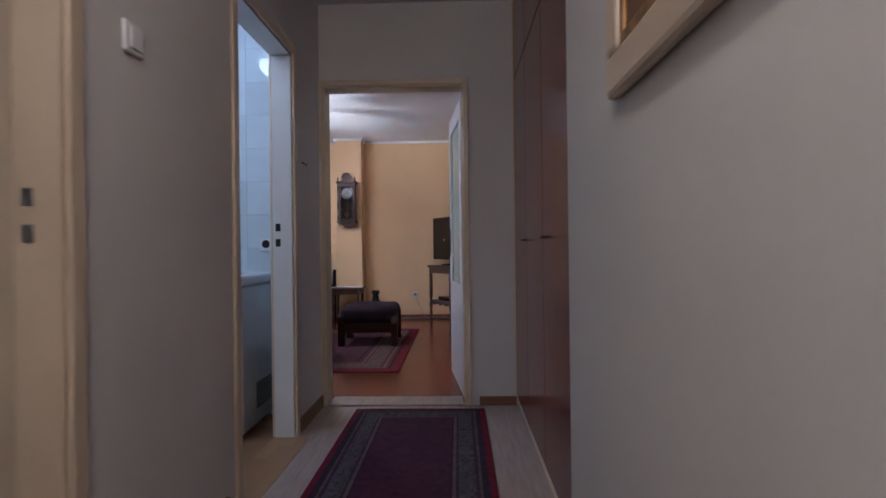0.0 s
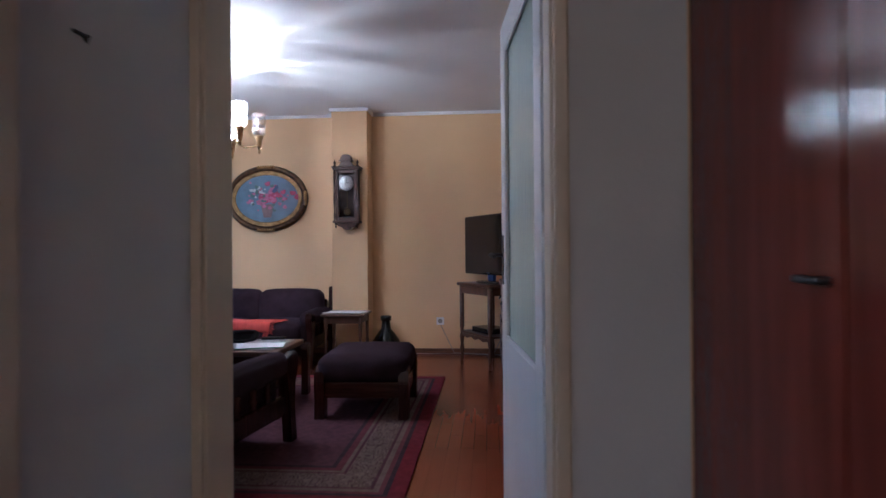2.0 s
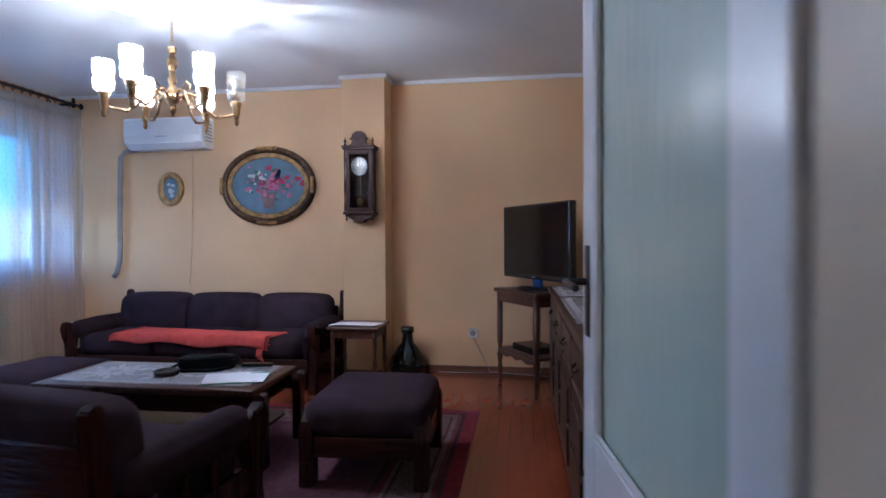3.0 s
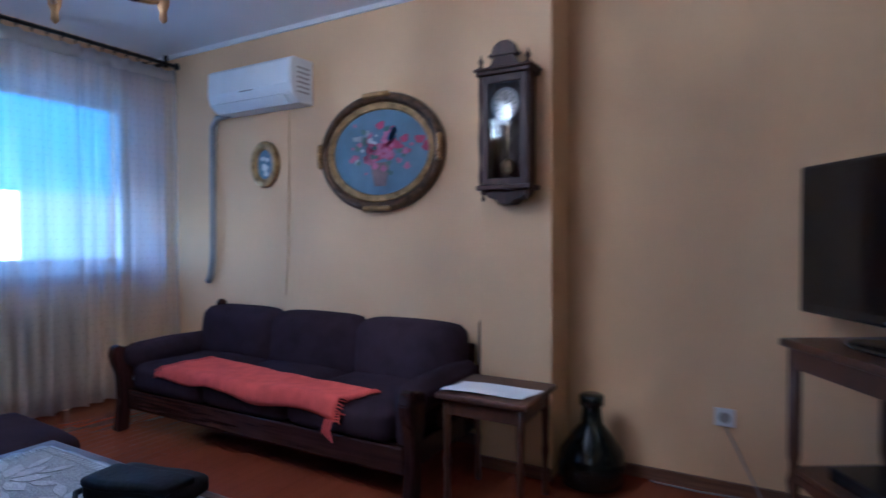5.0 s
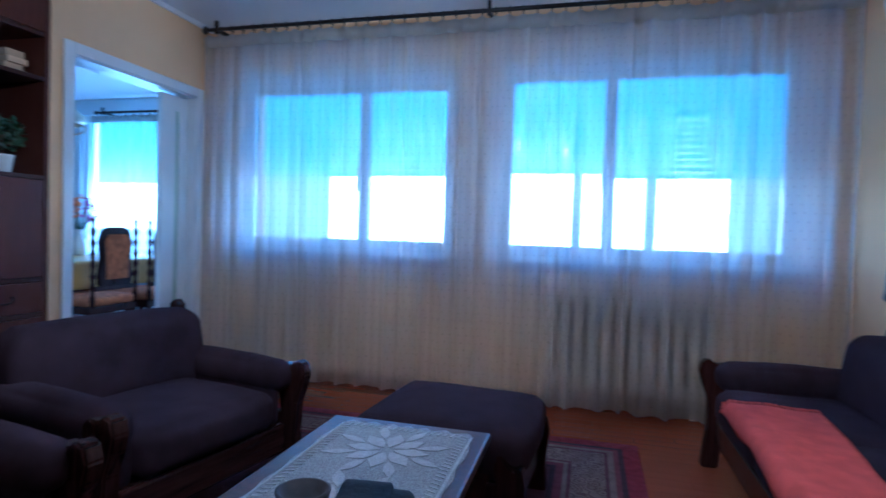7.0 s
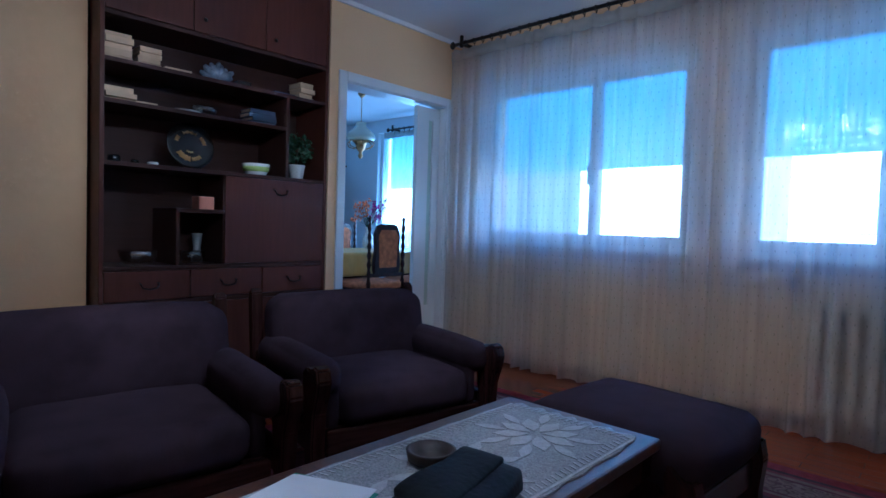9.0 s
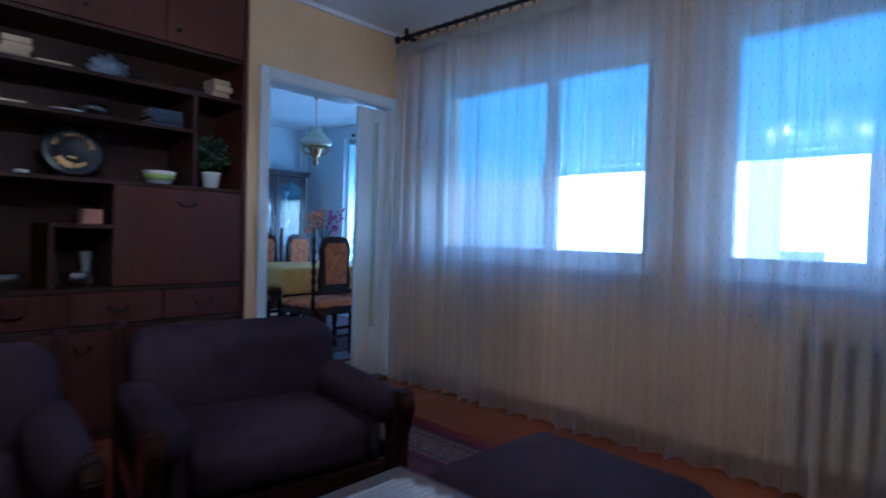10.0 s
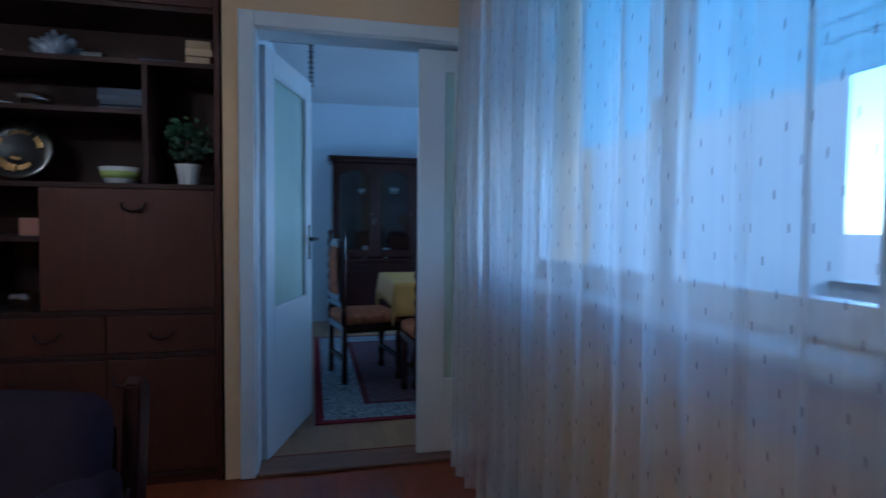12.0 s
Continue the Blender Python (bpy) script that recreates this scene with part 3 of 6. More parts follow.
def leaf(name, at, rz, width, height, material, label, glassed=RIBBED):
    """A door leaf, hinge at the origin, running along +x; frame with a tall glass panel and a plain foot."""
    d = thing(name, label, "door", at, rz)
    s, t = 0.10, 0.02
    part("stile", bx(0, s, -t, t, 0.008, height, 0.003), material, d)
    part("stile", bx(width - s, width, -t, t, 0.008, height, 0.003), material, d)
    part("rail", bx(s, width - s, -t, t, height - 0.11, height, 0.003), material, d)
    part("panel", bx(s, width - s, -t, t, 0.008, 0.72, 0.003), material, d)
    part("glass", bx(s, width - s, -0.004, 0.004, 0.72, height - 0.11), glassed, d, "ribbed obscure glass panel")
    for y in (-0.018, 0.01):
        part("bead", many((s, s + 0.012, y, y + 0.008, 0.72, height - 0.11), (width - s - 0.012, width - s, y, y + 0.008, 0.72, height - 0.11), (s, width - s, y, y + 0.008, 0.72, 0.732), (s, width - s, y, y + 0.008, height - 0.122, height - 0.11)), material, d)
    plate = part("lock_plate", many((width - 0.065, width - 0.03, -t - 0.004, -t, 0.93, 1.13), (width - 0.065, width - 0.03, t, t + 0.004, 0.93, 1.13), bev=0.002), IRON, d, "narrow dark metal lock plate")
    for sg in (-1, 1):
        part("handle", tube([(width - 0.047, sg * t, 1.05), (width - 0.047, sg * (t + 0.045), 1.05), (width - 0.07, sg * (t + 0.055), 1.05), (width - 0.16, sg * (t + 0.05), 1.045)], 0.008), IRON, plate, "dark lever handle")
    return d


leaf("door_leaf", (-0.030, Y2 + 0.03, 0), 96.3, 0.80, 1.98, GLOSS, "open white painted door with ribbed glass panel")
leaf("door_leaf", (-3.52, YH + 0.01, 0), -107, 0.70, 1.96, GLOSS, "white painted door with glass panel, open into dining room")
nl = thing("door_leaf", "narrow closed white leaf of the double door", "door", (-4.50, YH + 0.06, 0))
for x0, x1, z0, z1 in ((0, 0.075, 0.02, 1.97), (0.125, 0.255, 0.02, 1.97), (0.075, 0.125, 0.02, 0.38), (0.075, 0.125, 1.87, 1.97)):
    part("board", bx(x0, x1, 0, 0.04, z0, z1, 0.003), GLOSS, nl)
part("glass", bx(0.075, 0.125, 0.016, 0.024, 0.38, 1.87), RIBBED, nl, "narrow strip of ribbed glass")

# ---- windows of the living room ----
def window(name, y0, y1, z0, z1, x, mull, drop, label, head=0.05):
    w = tagged(new(name), label, "window", kind="structure")
    part("window_frame", many((x - 0.03, x + 0.03, y0, y0 + 0.05, z0, z1), (x - 0.03, x + 0.03, y1 - 0.05, y1, z0, z1), (x - 0.03, x + 0.03, y0 + 0.05, y1 - 0.05, z1 - head, z1), (x - 0.03, x + 0.03, y0 + 0.05, y1 - 0.05, z0, z0 + 0.05), bev=0.004), PVC, w)
    part("mullion", bx(x - 0.028, x + 0.034, mull - 0.012, mull + 0.012, z0 + 0.05, z1 - head, 0.004), PVC, w)
    top = z1 - head
    for a, b in ((y0 + 0.05, mull - 0.012), (mull + 0.012, y1 - 0.05)):
        part("sash", many((x - 0.02, x + 0.038, a, a + 0.024, z0 + 0.05, top), (x - 0.02, x + 0.038, b - 0.024, b, z0 + 0.05, top), (x - 0.02, x + 0.038, a + 0.024, b - 0.024, top - 0.03, top), (x - 0.02, x + 0.038, a + 0.024, b - 0.024, z0 + 0.05, z0 + 0.08), bev=0.004), PVC, w)
        part("pane", bx(x - 0.003, x + 0.003, a + 0.024, b - 0.024, z0 + 0.08, top - 0.03), PANE, w).visible_shadow = False
    part("window_handle", many((x + 0.038, x + 0.05, mull - 0.045, mull - 0.02, z0 + 0.50, z0 + 0.57), (x + 0.05, x + 0.066, mull - 0.04, mull - 0.025, z0 + 0.42, z0 + 0.55), bev=0.003), STEEL, w, "metal window handle")
    part("window_sill", bx(x + 0.03, XW + 0.125 if x > -5 else DXW + 0.04, y0 - 0.03, y1 + 0.03, z0 - 0.03, z0, 0.006), PVC, w)
    part("shutter_box", bx(x - 0.23, x - 0.05, y0 - 0.02, y1 + 0.02, z1 - 0.02, z1 + 0.15), PVC, w)
    for a, b, low in ((y0 + 0.02, mull - 0.001, drop[0]), (mull + 0.001, y1 - 0.02, drop[1])):
        # one slat with the short webs that hold it to the slat above, so that the gap shows as a row of slots
        bm = prism([(-0.006, 0), (0.006, 0), (0.009, 0.019), (0.006, 0.038), (-0.006, 0.038), (-0.003, 0.019)], "xz", 0.0, b - a)
        webs = int((b - a) / 0.034)
        for k in range(webs):
            yw = (k + 0.5) * (b - a) / webs
            bx(-0.002, 0.002, yw - 0.006, yw + 0.006, 0.037, 0.0425, bm=bm)
        me = bpy.data.meshes.new("slat")
        bm.to_mesh(me)
        bm.free()
        me.materials.append(SHUTTER)
        z = low
        while z < z1 - 0.02:
            ob = new("slat", me)
            ob.parent = w
            ob.matrix_basis = Matrix.Translation((x - 0.17, a, z))
            z += 0.0418 if z < low + 0.36 else 0.0386
    return w


window("window_1", *WIN[0], Z0, Z1, -4.72, 4.905, (1.465, 1.47), "white two-sash window with half lowered roller shutter", 0.14)
window("window_2", *WIN[1], Z0, Z1, -4.72, 6.56, (1.49, 1.46), "white two-sash window with half lowered roller shutter", 0.11)
window("window_3", *DW, 0.6, 2.35, DXW - 0.08, 1.7, (1.56, 1.56), "white dining room window with lowered shutter behind net curtain")


# ---- curtains ----
def curtain(name, x, y0, y1, z0, z1, waves, depth, material, label, nz=26, seed=0.0, rings=46):
    bm = bmesh.new()
    uvl = bm.loops.layers.uv.new("UVMap")
    n = int((y1 - y0) / 0.013)
    cols, arc, last, coords = [], [], None, []
    total = 0.0
    for i in range(n + 1):
        t = i / n
        y = y0 + (y1 - y0) * t
        ph = waves * 2 * math.pi * (t + 0.035 * noise.noise((t * 9 + seed, 1.3, 0)) + 0.015 * noise.noise((t * 31 + seed, 7.3, 0)))
        amp = depth * (0.45 + 0.9 * abs(noise.noise((t * 13 + seed, 4.1, 2))))
        col = []
        for j in range(nz + 1):
            v = j / nz
            a = amp * (0.35 + 0.65 * (1 - v) ** 0.5)
            wob = 0.012 * noise.noise((y * 2.2, v * 2.5, seed))
            z = z0 + (z1 - z0) * v + (0.014 * noise.noise((y * 3.1, 0, 5)) if j == 0 else 0)
            col.append(bm.verts.new((x + a * math.sin(ph) + 0.2 * a * math.sin(1.7 * ph + 1) + wob, y + 0.010 * math.cos(ph), z)))
        if last:
            total += (col[0].co - last[0].co).length * 0.8 + 0.2 * (y1 - y0) / n
        arc.append(total)
        last = col
        cols.append(col)
        coords.append((col[-1].co.x, col[-1].co.y))
    for i in range(n):
        for j in range(nz):
            f = bm.faces.new((cols[i][j], cols[i + 1][j], cols[i + 1][j + 1], cols[i][j + 1]))
            f.smooth = True
            for loop, (k, m) in zip(f.loops, ((i, j), (i + 1, j), (i + 1, j + 1), (i, j + 1))):
                loop[uvl].uv = (arc[k], z0 + (z1 - z0) * m / nz)
    ob = single(name, bm, material, label, "curtain")
    # gathered heading tape, sagging between the rings
    tape = bmesh.new()
    rows = []
    for col in coords:
        x_, y_ = col
        sag = 0.016 * abs(math.sin(math.pi * (y_ - y0 - 0.14) / ((y1 - y0 - 0.25) / (rings - 1))))
        rows.append([tape.verts.new((x_ + dx, y_, z1 - dz)) for dx, dz in ((0.004, 0.075), (0.006, sag - 0.012), (-0.006, sag - 0.012), (-0.004, 0.075))])
    for p, q in zip(rows, rows[1:]):
        for k in range(4):
            tape.faces.new((p[k], q[k], q[(k + 1) % 4], p[(k + 1) % 4])).smooth = True
    bmesh.ops.recalc_face_normals(tape, faces=tape.faces[:])
    part("heading_tape", tape, TAPE, ob, "beige gathered heading tape")
    return ob


curtain("net_curtain", -4.385, 3.80, 7.80, 0.05, 2.375, 31, 0.050, CURTAIN, "sheer white voile curtain with woven dashes, hung in folds", seed=2.0)
curtain("net_curtain", DXW + 0.12, 0.72, 2.95, 0.3, 2.31, 20, 0.028, CURTAIN2, "sheer white net curtain at the dining room window", seed=8.0, rings=18)


def rod(at, length, rings, label, group, along_y=True):
    r = thing("curtain_rod", label, "curtain rod", at, 90 if along_y else 0)
    part("pole", tube([(0, 0, 0), (length, 0, 0)], 0.013, 12), IRON, r, smooth=True)
    for x in (-0.03, length + 0.03):
        part("finial", lathe([(0.004, -0.03), (0.02, -0.015), (0.022, 0), (0.014, 0.02), (0.004, 0.03)], 12, (x, 0, 0)), IRON, r, smooth=True)
    for x in (0.06, length / 2, length - 0.06):
        part("bracket", many((x - 0.011, x + 0.011, -0.012, 0.25, -0.012, 0.012), (x - 0.018, x + 0.018, 0.245, 0.255, -0.05, 0.05), (x - 0.011, x + 0.011, -0.012, 0.012, -0.03, 0.06), bev=0.004), IRON, r)
    for i in range(rings):
        x = 0.10 + (length - 0.2) * i / (rings - 1)
        pts = [(x, 0.019 * math.cos(a), 0.019 * math.sin(a) - 0.004) for a in [k * math.pi / 5 for k in range(11)]] + [(x, 0.0, -0.045), (x, 0, -0.066)]
        part("ring", tube(pts, 0.0035, 5), IRON, r)
    return r


rod((-4.40, 3.84, 2.425), 3.95, 46, "black iron curtain rod with rings and brackets", "")
rod((DXW + 0.13, 0.84, 2.345), 1.9, 18, "dark curtain rod at the dining room window", "")
rd = thing("curtain_rod", "dark curtain rod with rings near the ceiling", "curtain rod", (-3.74, 0.75, 2.43), 90)
part("pole", tube([(0, 0, 0), (1.4, 0, 0)], 0.012, 10), IRON, rd, smooth=True)
for i in range(9):
    part("ring", lathe([(0.018, -0.005), (0.022, 0), (0.018, 0.005)], 10, (0.1 + i * 0.15, 0, -0.012)), IRON, rd)
for x in (0.06, 1.31):
    part("bracket", bx(x, x + 0.025, -0.29, 0.01, -0.012, 0.012), IRON, rd)

# radiator with its pipe and valve
rad = thing("radiator", "cream ribbed radiator under the window, behind the curtain", "radiator", (-4.575, 6.22, 0))
for i in range(12):
    part("rib", many((-0.06, 0.035, i * 0.083, i * 0.083 + 0.052, 0.12, 0.72), bev=0.012), CREAM, rad)
part("header", many((-0.04, 0.0, 0, 0.96, 0.15, 0.19), (-0.04, 0.0, 0, 0.96, 0.66, 0.70)), CREAM, rad)
part("pipe", tube([(0, 0, 0.70), (0, -0.05, 0.70), (0, -0.08, 0.78), (0, -1.1, 0.79)], 0.011, 10), CREAM, rad, smooth=True)
part("valve", lathe([(0.012, -0.03), (0.034, -0.025), (0.036, 0.02), (0.02, 0.032)], 14, (0.03, -0.08, 0.785)), BLACK, rad, "dark round radiator valve", True)
for y in (0.1, 0.85):
    part("foot", bx(-0.02, 0.02, y, y + 0.03, 0, 0.13), CREAM, rad)


# ---- outside ----
bal = thing("balcony", "pale concrete balcony outside the windows with slim posts", "balcony", (XW - 0.3, YS, 0))
part("slab", bx(-1.75, 0, 0.01, 4.0, -0.36, -0.2, 0.01), CONCRETE, bal)
part("parapet", bx(-1.75, -1.65, 0.01, 4.0, -0.2, 0.80, 0.01), CONCRETE, bal)
part("handrail", bx(-1.77, -1.63, 0.01, 4.0, 0.80, 0.84, 0.008), IRON, bal)
for y in (2.62, 3.30):
    part("post", bx(-1.74, -1.66, y, y + 0.09, 0.84, H + 0.1, 0.01), CONCRETE, bal)
part("beam", bx(-1.76, -1.64, 0.01, 4.0, H + 0.1, H + 0.28, 0.01), CONCRETE, bal)
struct("wall_neighbour", bx(-6.35, XW - 0.3, 7.62, 9.6, -9, H + 3.2), CONCRETE, "pale outer wall of the neighbouring projecting bay")
struct("ground", bx(-900, 900, -900, 900, -9.2, -9.0), ASPHALT, "grey street ground far below the windows", "ground")
for bx0, by0, wd, ht, storeys in ((-34, 2, 26, 13, 7), (-44, -26, 22, 19, 9)):
    house = thing("apartment_building", "pale sunlit apartment block across the street", "building", (bx0, by0, -9), 0)
    part("wall", bx(-10, 0, 0, wd, 0, ht + 4), CONCRETE, house)
    part("roof", bx(-10.3, 0.3, -0.3, wd + 0.3, ht + 4, ht + 4.4), ASPHALT, house)
    for k in range(storeys):
        for i in range(int(wd / 3.2)):
            y, z = 1.0 + i * 3.2, 1.2 + k * (ht + 3) / storeys
            wn = part("window", bx(-0.05, 0.06, y, y + 1.5, z, z + 1.3), PVC, house)
            part("pane", bx(0.05, 0.075, y + 0.08, y + 1.42, z + 0.08, z + 1.22), PALEPANE, wn)


# ---- seating ----
def baluster(x, y, z0, z1, r, bm=None):
    h = z1 - z0
    return lathe([(r * 0.7, 0), (r, h * 0.08), (r * 0.55, h * 0.2), (r * 1.1, h * 0.42), (r * 0.6, h * 0.62), (r, h * 0.85), (r * 0.7, h)], 10, (x, y, z0), bm)


POST = [(0.0, 0.0), (0.075, 0.0), (0.085, 0.10), (0.10, 0.28), (0.125, 0.43), (0.12, 0.475), (0.09, 0.495), (0.055, 0.487), (0.025, 0.512), (-0.008, 0.50), (-0.022, 0.455), (-0.008, 0.40), (0.018, 0.33), (0.026, 0.20), (0.008, 0.06)]
BACKPOST = [(0.69, 0.0), (0.77, 0.0), (0.765, 0.35), (0.80, 0.65), (0.795, 0.695), (0.765, 0.712), (0.74, 0.69), (0.725, 0.52), (0.70, 0.35)]


def seating(name, label, category, width, seats, at, rz, group=""):
    """Upholstered seat in a dark carved frame; front at y = 0, facing -y."""
    s = thing(name, label, category, at, rz, group)
    w = width / 2
    for sx in (-1, 1):
        a, b = sorted((sx * w, sx * (w - 0.056)))
        part("front_post", prism(POST, "yz", a, b, 0.007), DARK, s, "dark carved front post with polished top")
        part("back_post", prism(BACKPOST, "yz", a + 0.004, b - 0.004, 0.006), DARK, s)
        part("side_rail", bx(a + 0.014, b - 0.014, 0.10, 0.70, 0.17, 0.28, 0.01), DARK, s)
        part("arm_rail", bx(a + 0.014, b - 0.014, 0.10, 0.72, 0.385, 0.43, 0.01), DARK, s)
        for y in (0.28, 0.42, 0.56):
            part("splat", baluster((a + b) / 2, y, 0.28, 0.385, 0.022), DARK, s, smooth=True)
        c, d = sorted((sx * (w - 0.004), sx * (w - 0.145)))
        part("arm_cushion", cush(c, d, 0.05, 0.69, 0.37, 0.512, 0.06, 0.008), FABRIC, s, smooth=True)
        c, d = sorted((sx * (w - 0.08), sx * (w - 0.14)))
        part("arm_panel", cush(c, d, 0.08, 0.68, 0.24, 0.44, 0.025, 0.006), FABRIC, s, smooth=True)
    part("front_rail", bx(-w + 0.075, w - 0.075, 0.05, 0.09, 0.13, 0.25, 0.01), DARKX, s)
    part("back_rail", bx(-w + 0.07, w - 0.07, 0.72, 0.75, 0.15, 0.58, 0.01), DARKX, s)
    part("seat_deck", bx(-w + 0.08, w - 0.08, 0.09, 0.70, 0.20, 0.25, 0.01), DARKX, s)
    inner = 2 * w - 0.28
    for i in range(seats):
        x0 = -w + 0.14 + i * inner / seats
        x1 = x0 + inner / seats - 0.004
        part("seat_cushion", cush(x0, x1, 0.03, 0.62, 0.245, 0.405, 0.055, 0.014), FABRIC, s, smooth=True)
    inner = 2 * w - (0.16 if seats > 1 else 0.10)
    for i in range(seats):
        x0 = -inner / 2 + i * inner / seats
        x1 = x0 + inner / seats - 0.004
        bm = cush(x0, x1, 0.50, 0.70, 0.35, 0.685, 0.07, 0.014)
        for v in bm.verts:
            v.co.y += (v.co.z - 0.36) * 0.16
        part("back_cushion", bm, FABRIC, s, smooth=True)
    return s


seating("sofa", "dark brown three-seat sofa with carved wooden frame", "sofa", 2.10, 3, (-2.85, 7.0, 0), 0)
seating("armchair", "dark brown upholstered armchair with carved wooden posts", "armchair", 0.90, 1, (-1.728, 5.185, 0), 172, "armchairs at the coffee table")
seating("armchair", "dark brown upholstered armchair with carved wooden posts", "armchair", 0.88, 1, (-2.722, 5.235, 0), 169, "armchairs at the coffee table")


def footstool(at, rz):
    f = thing("footstool", "dark brown upholstered footstool with carved wooden legs", "footstool", at, rz, "footstools at the coffee table")
    for sx in (-1, 1):
        for sy in (-1, 1):
            poly = [(0, 0), (0.10, 0), (0.095, 0.25), (0.105, 0.315), (0.085, 0.345), (0.06, 0.325), (0.035, 0.30), (0.01, 0.31), (-0.005, 0.24), (0.008, 0.12)]
            poly = [(sy * (0.325 - y), z) for y, z in poly]
            a, b = sorted((sx * 0.30, sx * 0.235))
            part("leg", prism(poly, "yz", a, b, 0.007), DARK, f)
        a, b = sorted((sx * 0.285, sx * 0.25))
        part("side_rail", bx(a, b, -0.24, 0.24, 0.14, 0.24, 0.008), DARK, f)
    for sy in (-1, 1):
        a, b = sorted((sy * 0.30, sy * 0.265))
        part("end_rail", bx(-0.24, 0.24, a, b, 0.14, 0.24, 0.008), DARKX, f)
    part("cushion", cush(-0.285, 0.285, -0.315, 0.315, 0.235, 0.405, 0.06, 0.018), FABRIC, f, smooth=True)
    return f


footstool((-1.01, 5.80, 0), 2)
footstool((-3.12, 5.975, 0), -4)

# coral throw over the sofa seat, with a fringe at both ends
throw = thing("throw", "coral red woven throw with fringe, laid along the sofa seat", "throw", (-3.44, 6.97, 0))


def throw_at(u, v):
    """v 0 to 0.2 hangs over the seat's front edge, the rest lies on the cushions."""
    x = 1.23 * u + 0.05 * v * (1 - u) + 0.07 * v * u
    lie = max(0.0, (v - 0.2) / 0.8)
    drop = max(0.0, (0.2 - v) / 0.2)
    y = 0.052 + (0.30 - 0.12 * u) * lie + 0.008 * math.sin(9 * u) - 0.022 * math.sin(min(1, 2 * drop) * math.pi / 2)
    z = 0.428 + 0.008 * noise.noise((x * 6, y * 8, 0)) - (0.055 + 0.045 * u + 0.012 * math.sin(13 * u)) * drop
    return (x, y, z)


part("cloth", sheet(48, 20, throw_at, 0.006), RED, throw, smooth=True)
fr = bmesh.new()
for side in (0, 1):
    for k in range(40):
        v = k / 39
        p = Vector(throw_at(side, v))
        d = 1 if side else -1
        tube([p, p + Vector((d * 0.02, random.uniform(-0.008, 0.008), 0.004)), p + Vector((d * random.uniform(0.035, 0.05), random.uniform(-0.015, 0.015), -0.006))], 0.0035, 4, fr)
for k in range(5):
    p = Vector((1.19 + 0.010 * k, 0.024, 0.335))
    tube([p, p + Vector((0.0, -0.02, -0.04)), p + Vector((0.004 * k, -0.022, -0.06 - 0.008 * k))], 0.0032, 5, fr)
tagged(part("fringe", fr, RED, throw), kind="stuff")

# ---- coffee table ----
ct = thing("coffee_table", "dark wooden coffee table with carved corner posts", "coffee table", (-2.205, 5.885, 0))
part("tabletop", bx(-0.615, 0.615, -0.28, 0.28, 0.375, 0.41, 0.008), WALNUT, ct)
part("apron", many((-0.56, 0.56, -0.25, -0.22, 0.28, 0.375), (-0.56, 0.56, 0.22, 0.25, 0.28, 0.375), (-0.56, -0.53, -0.22, 0.22, 0.28, 0.375), (0.53, 0.56, -0.22, 0.22, 0.28, 0.375), bev=0.004), DARKX, ct)
for sx in (-1, 1):
    for sy in (-1, 1):
        poly = [(0, 0), (0.085, 0), (0.075, 0.25), (0.09, 0.35), (0.07, 0.385), (0.03, 0.372), (0.0, 0.39), (-0.012, 0.33), (0.008, 0.18)]
        a, b = sorted((sx * 0.665, sx * 0.617))
        part("leg", prism([(sy * (0.275 - y), z) for y, z in poly], "yz", a, b, 0.006), DARK, ct)
        part("brace", bx(min(sx * 0.617, sx * 0.54), max(sx * 0.617, sx * 0.54), sy * 0.235 - 0.02, sy * 0.235 + 0.02, 0.29, 0.36, 0.004), DARK, ct)
part("shelf", bx(-0.56, 0.56, -0.23, 0.23, 0.13, 0.15, 0.005), DARKX, ct)


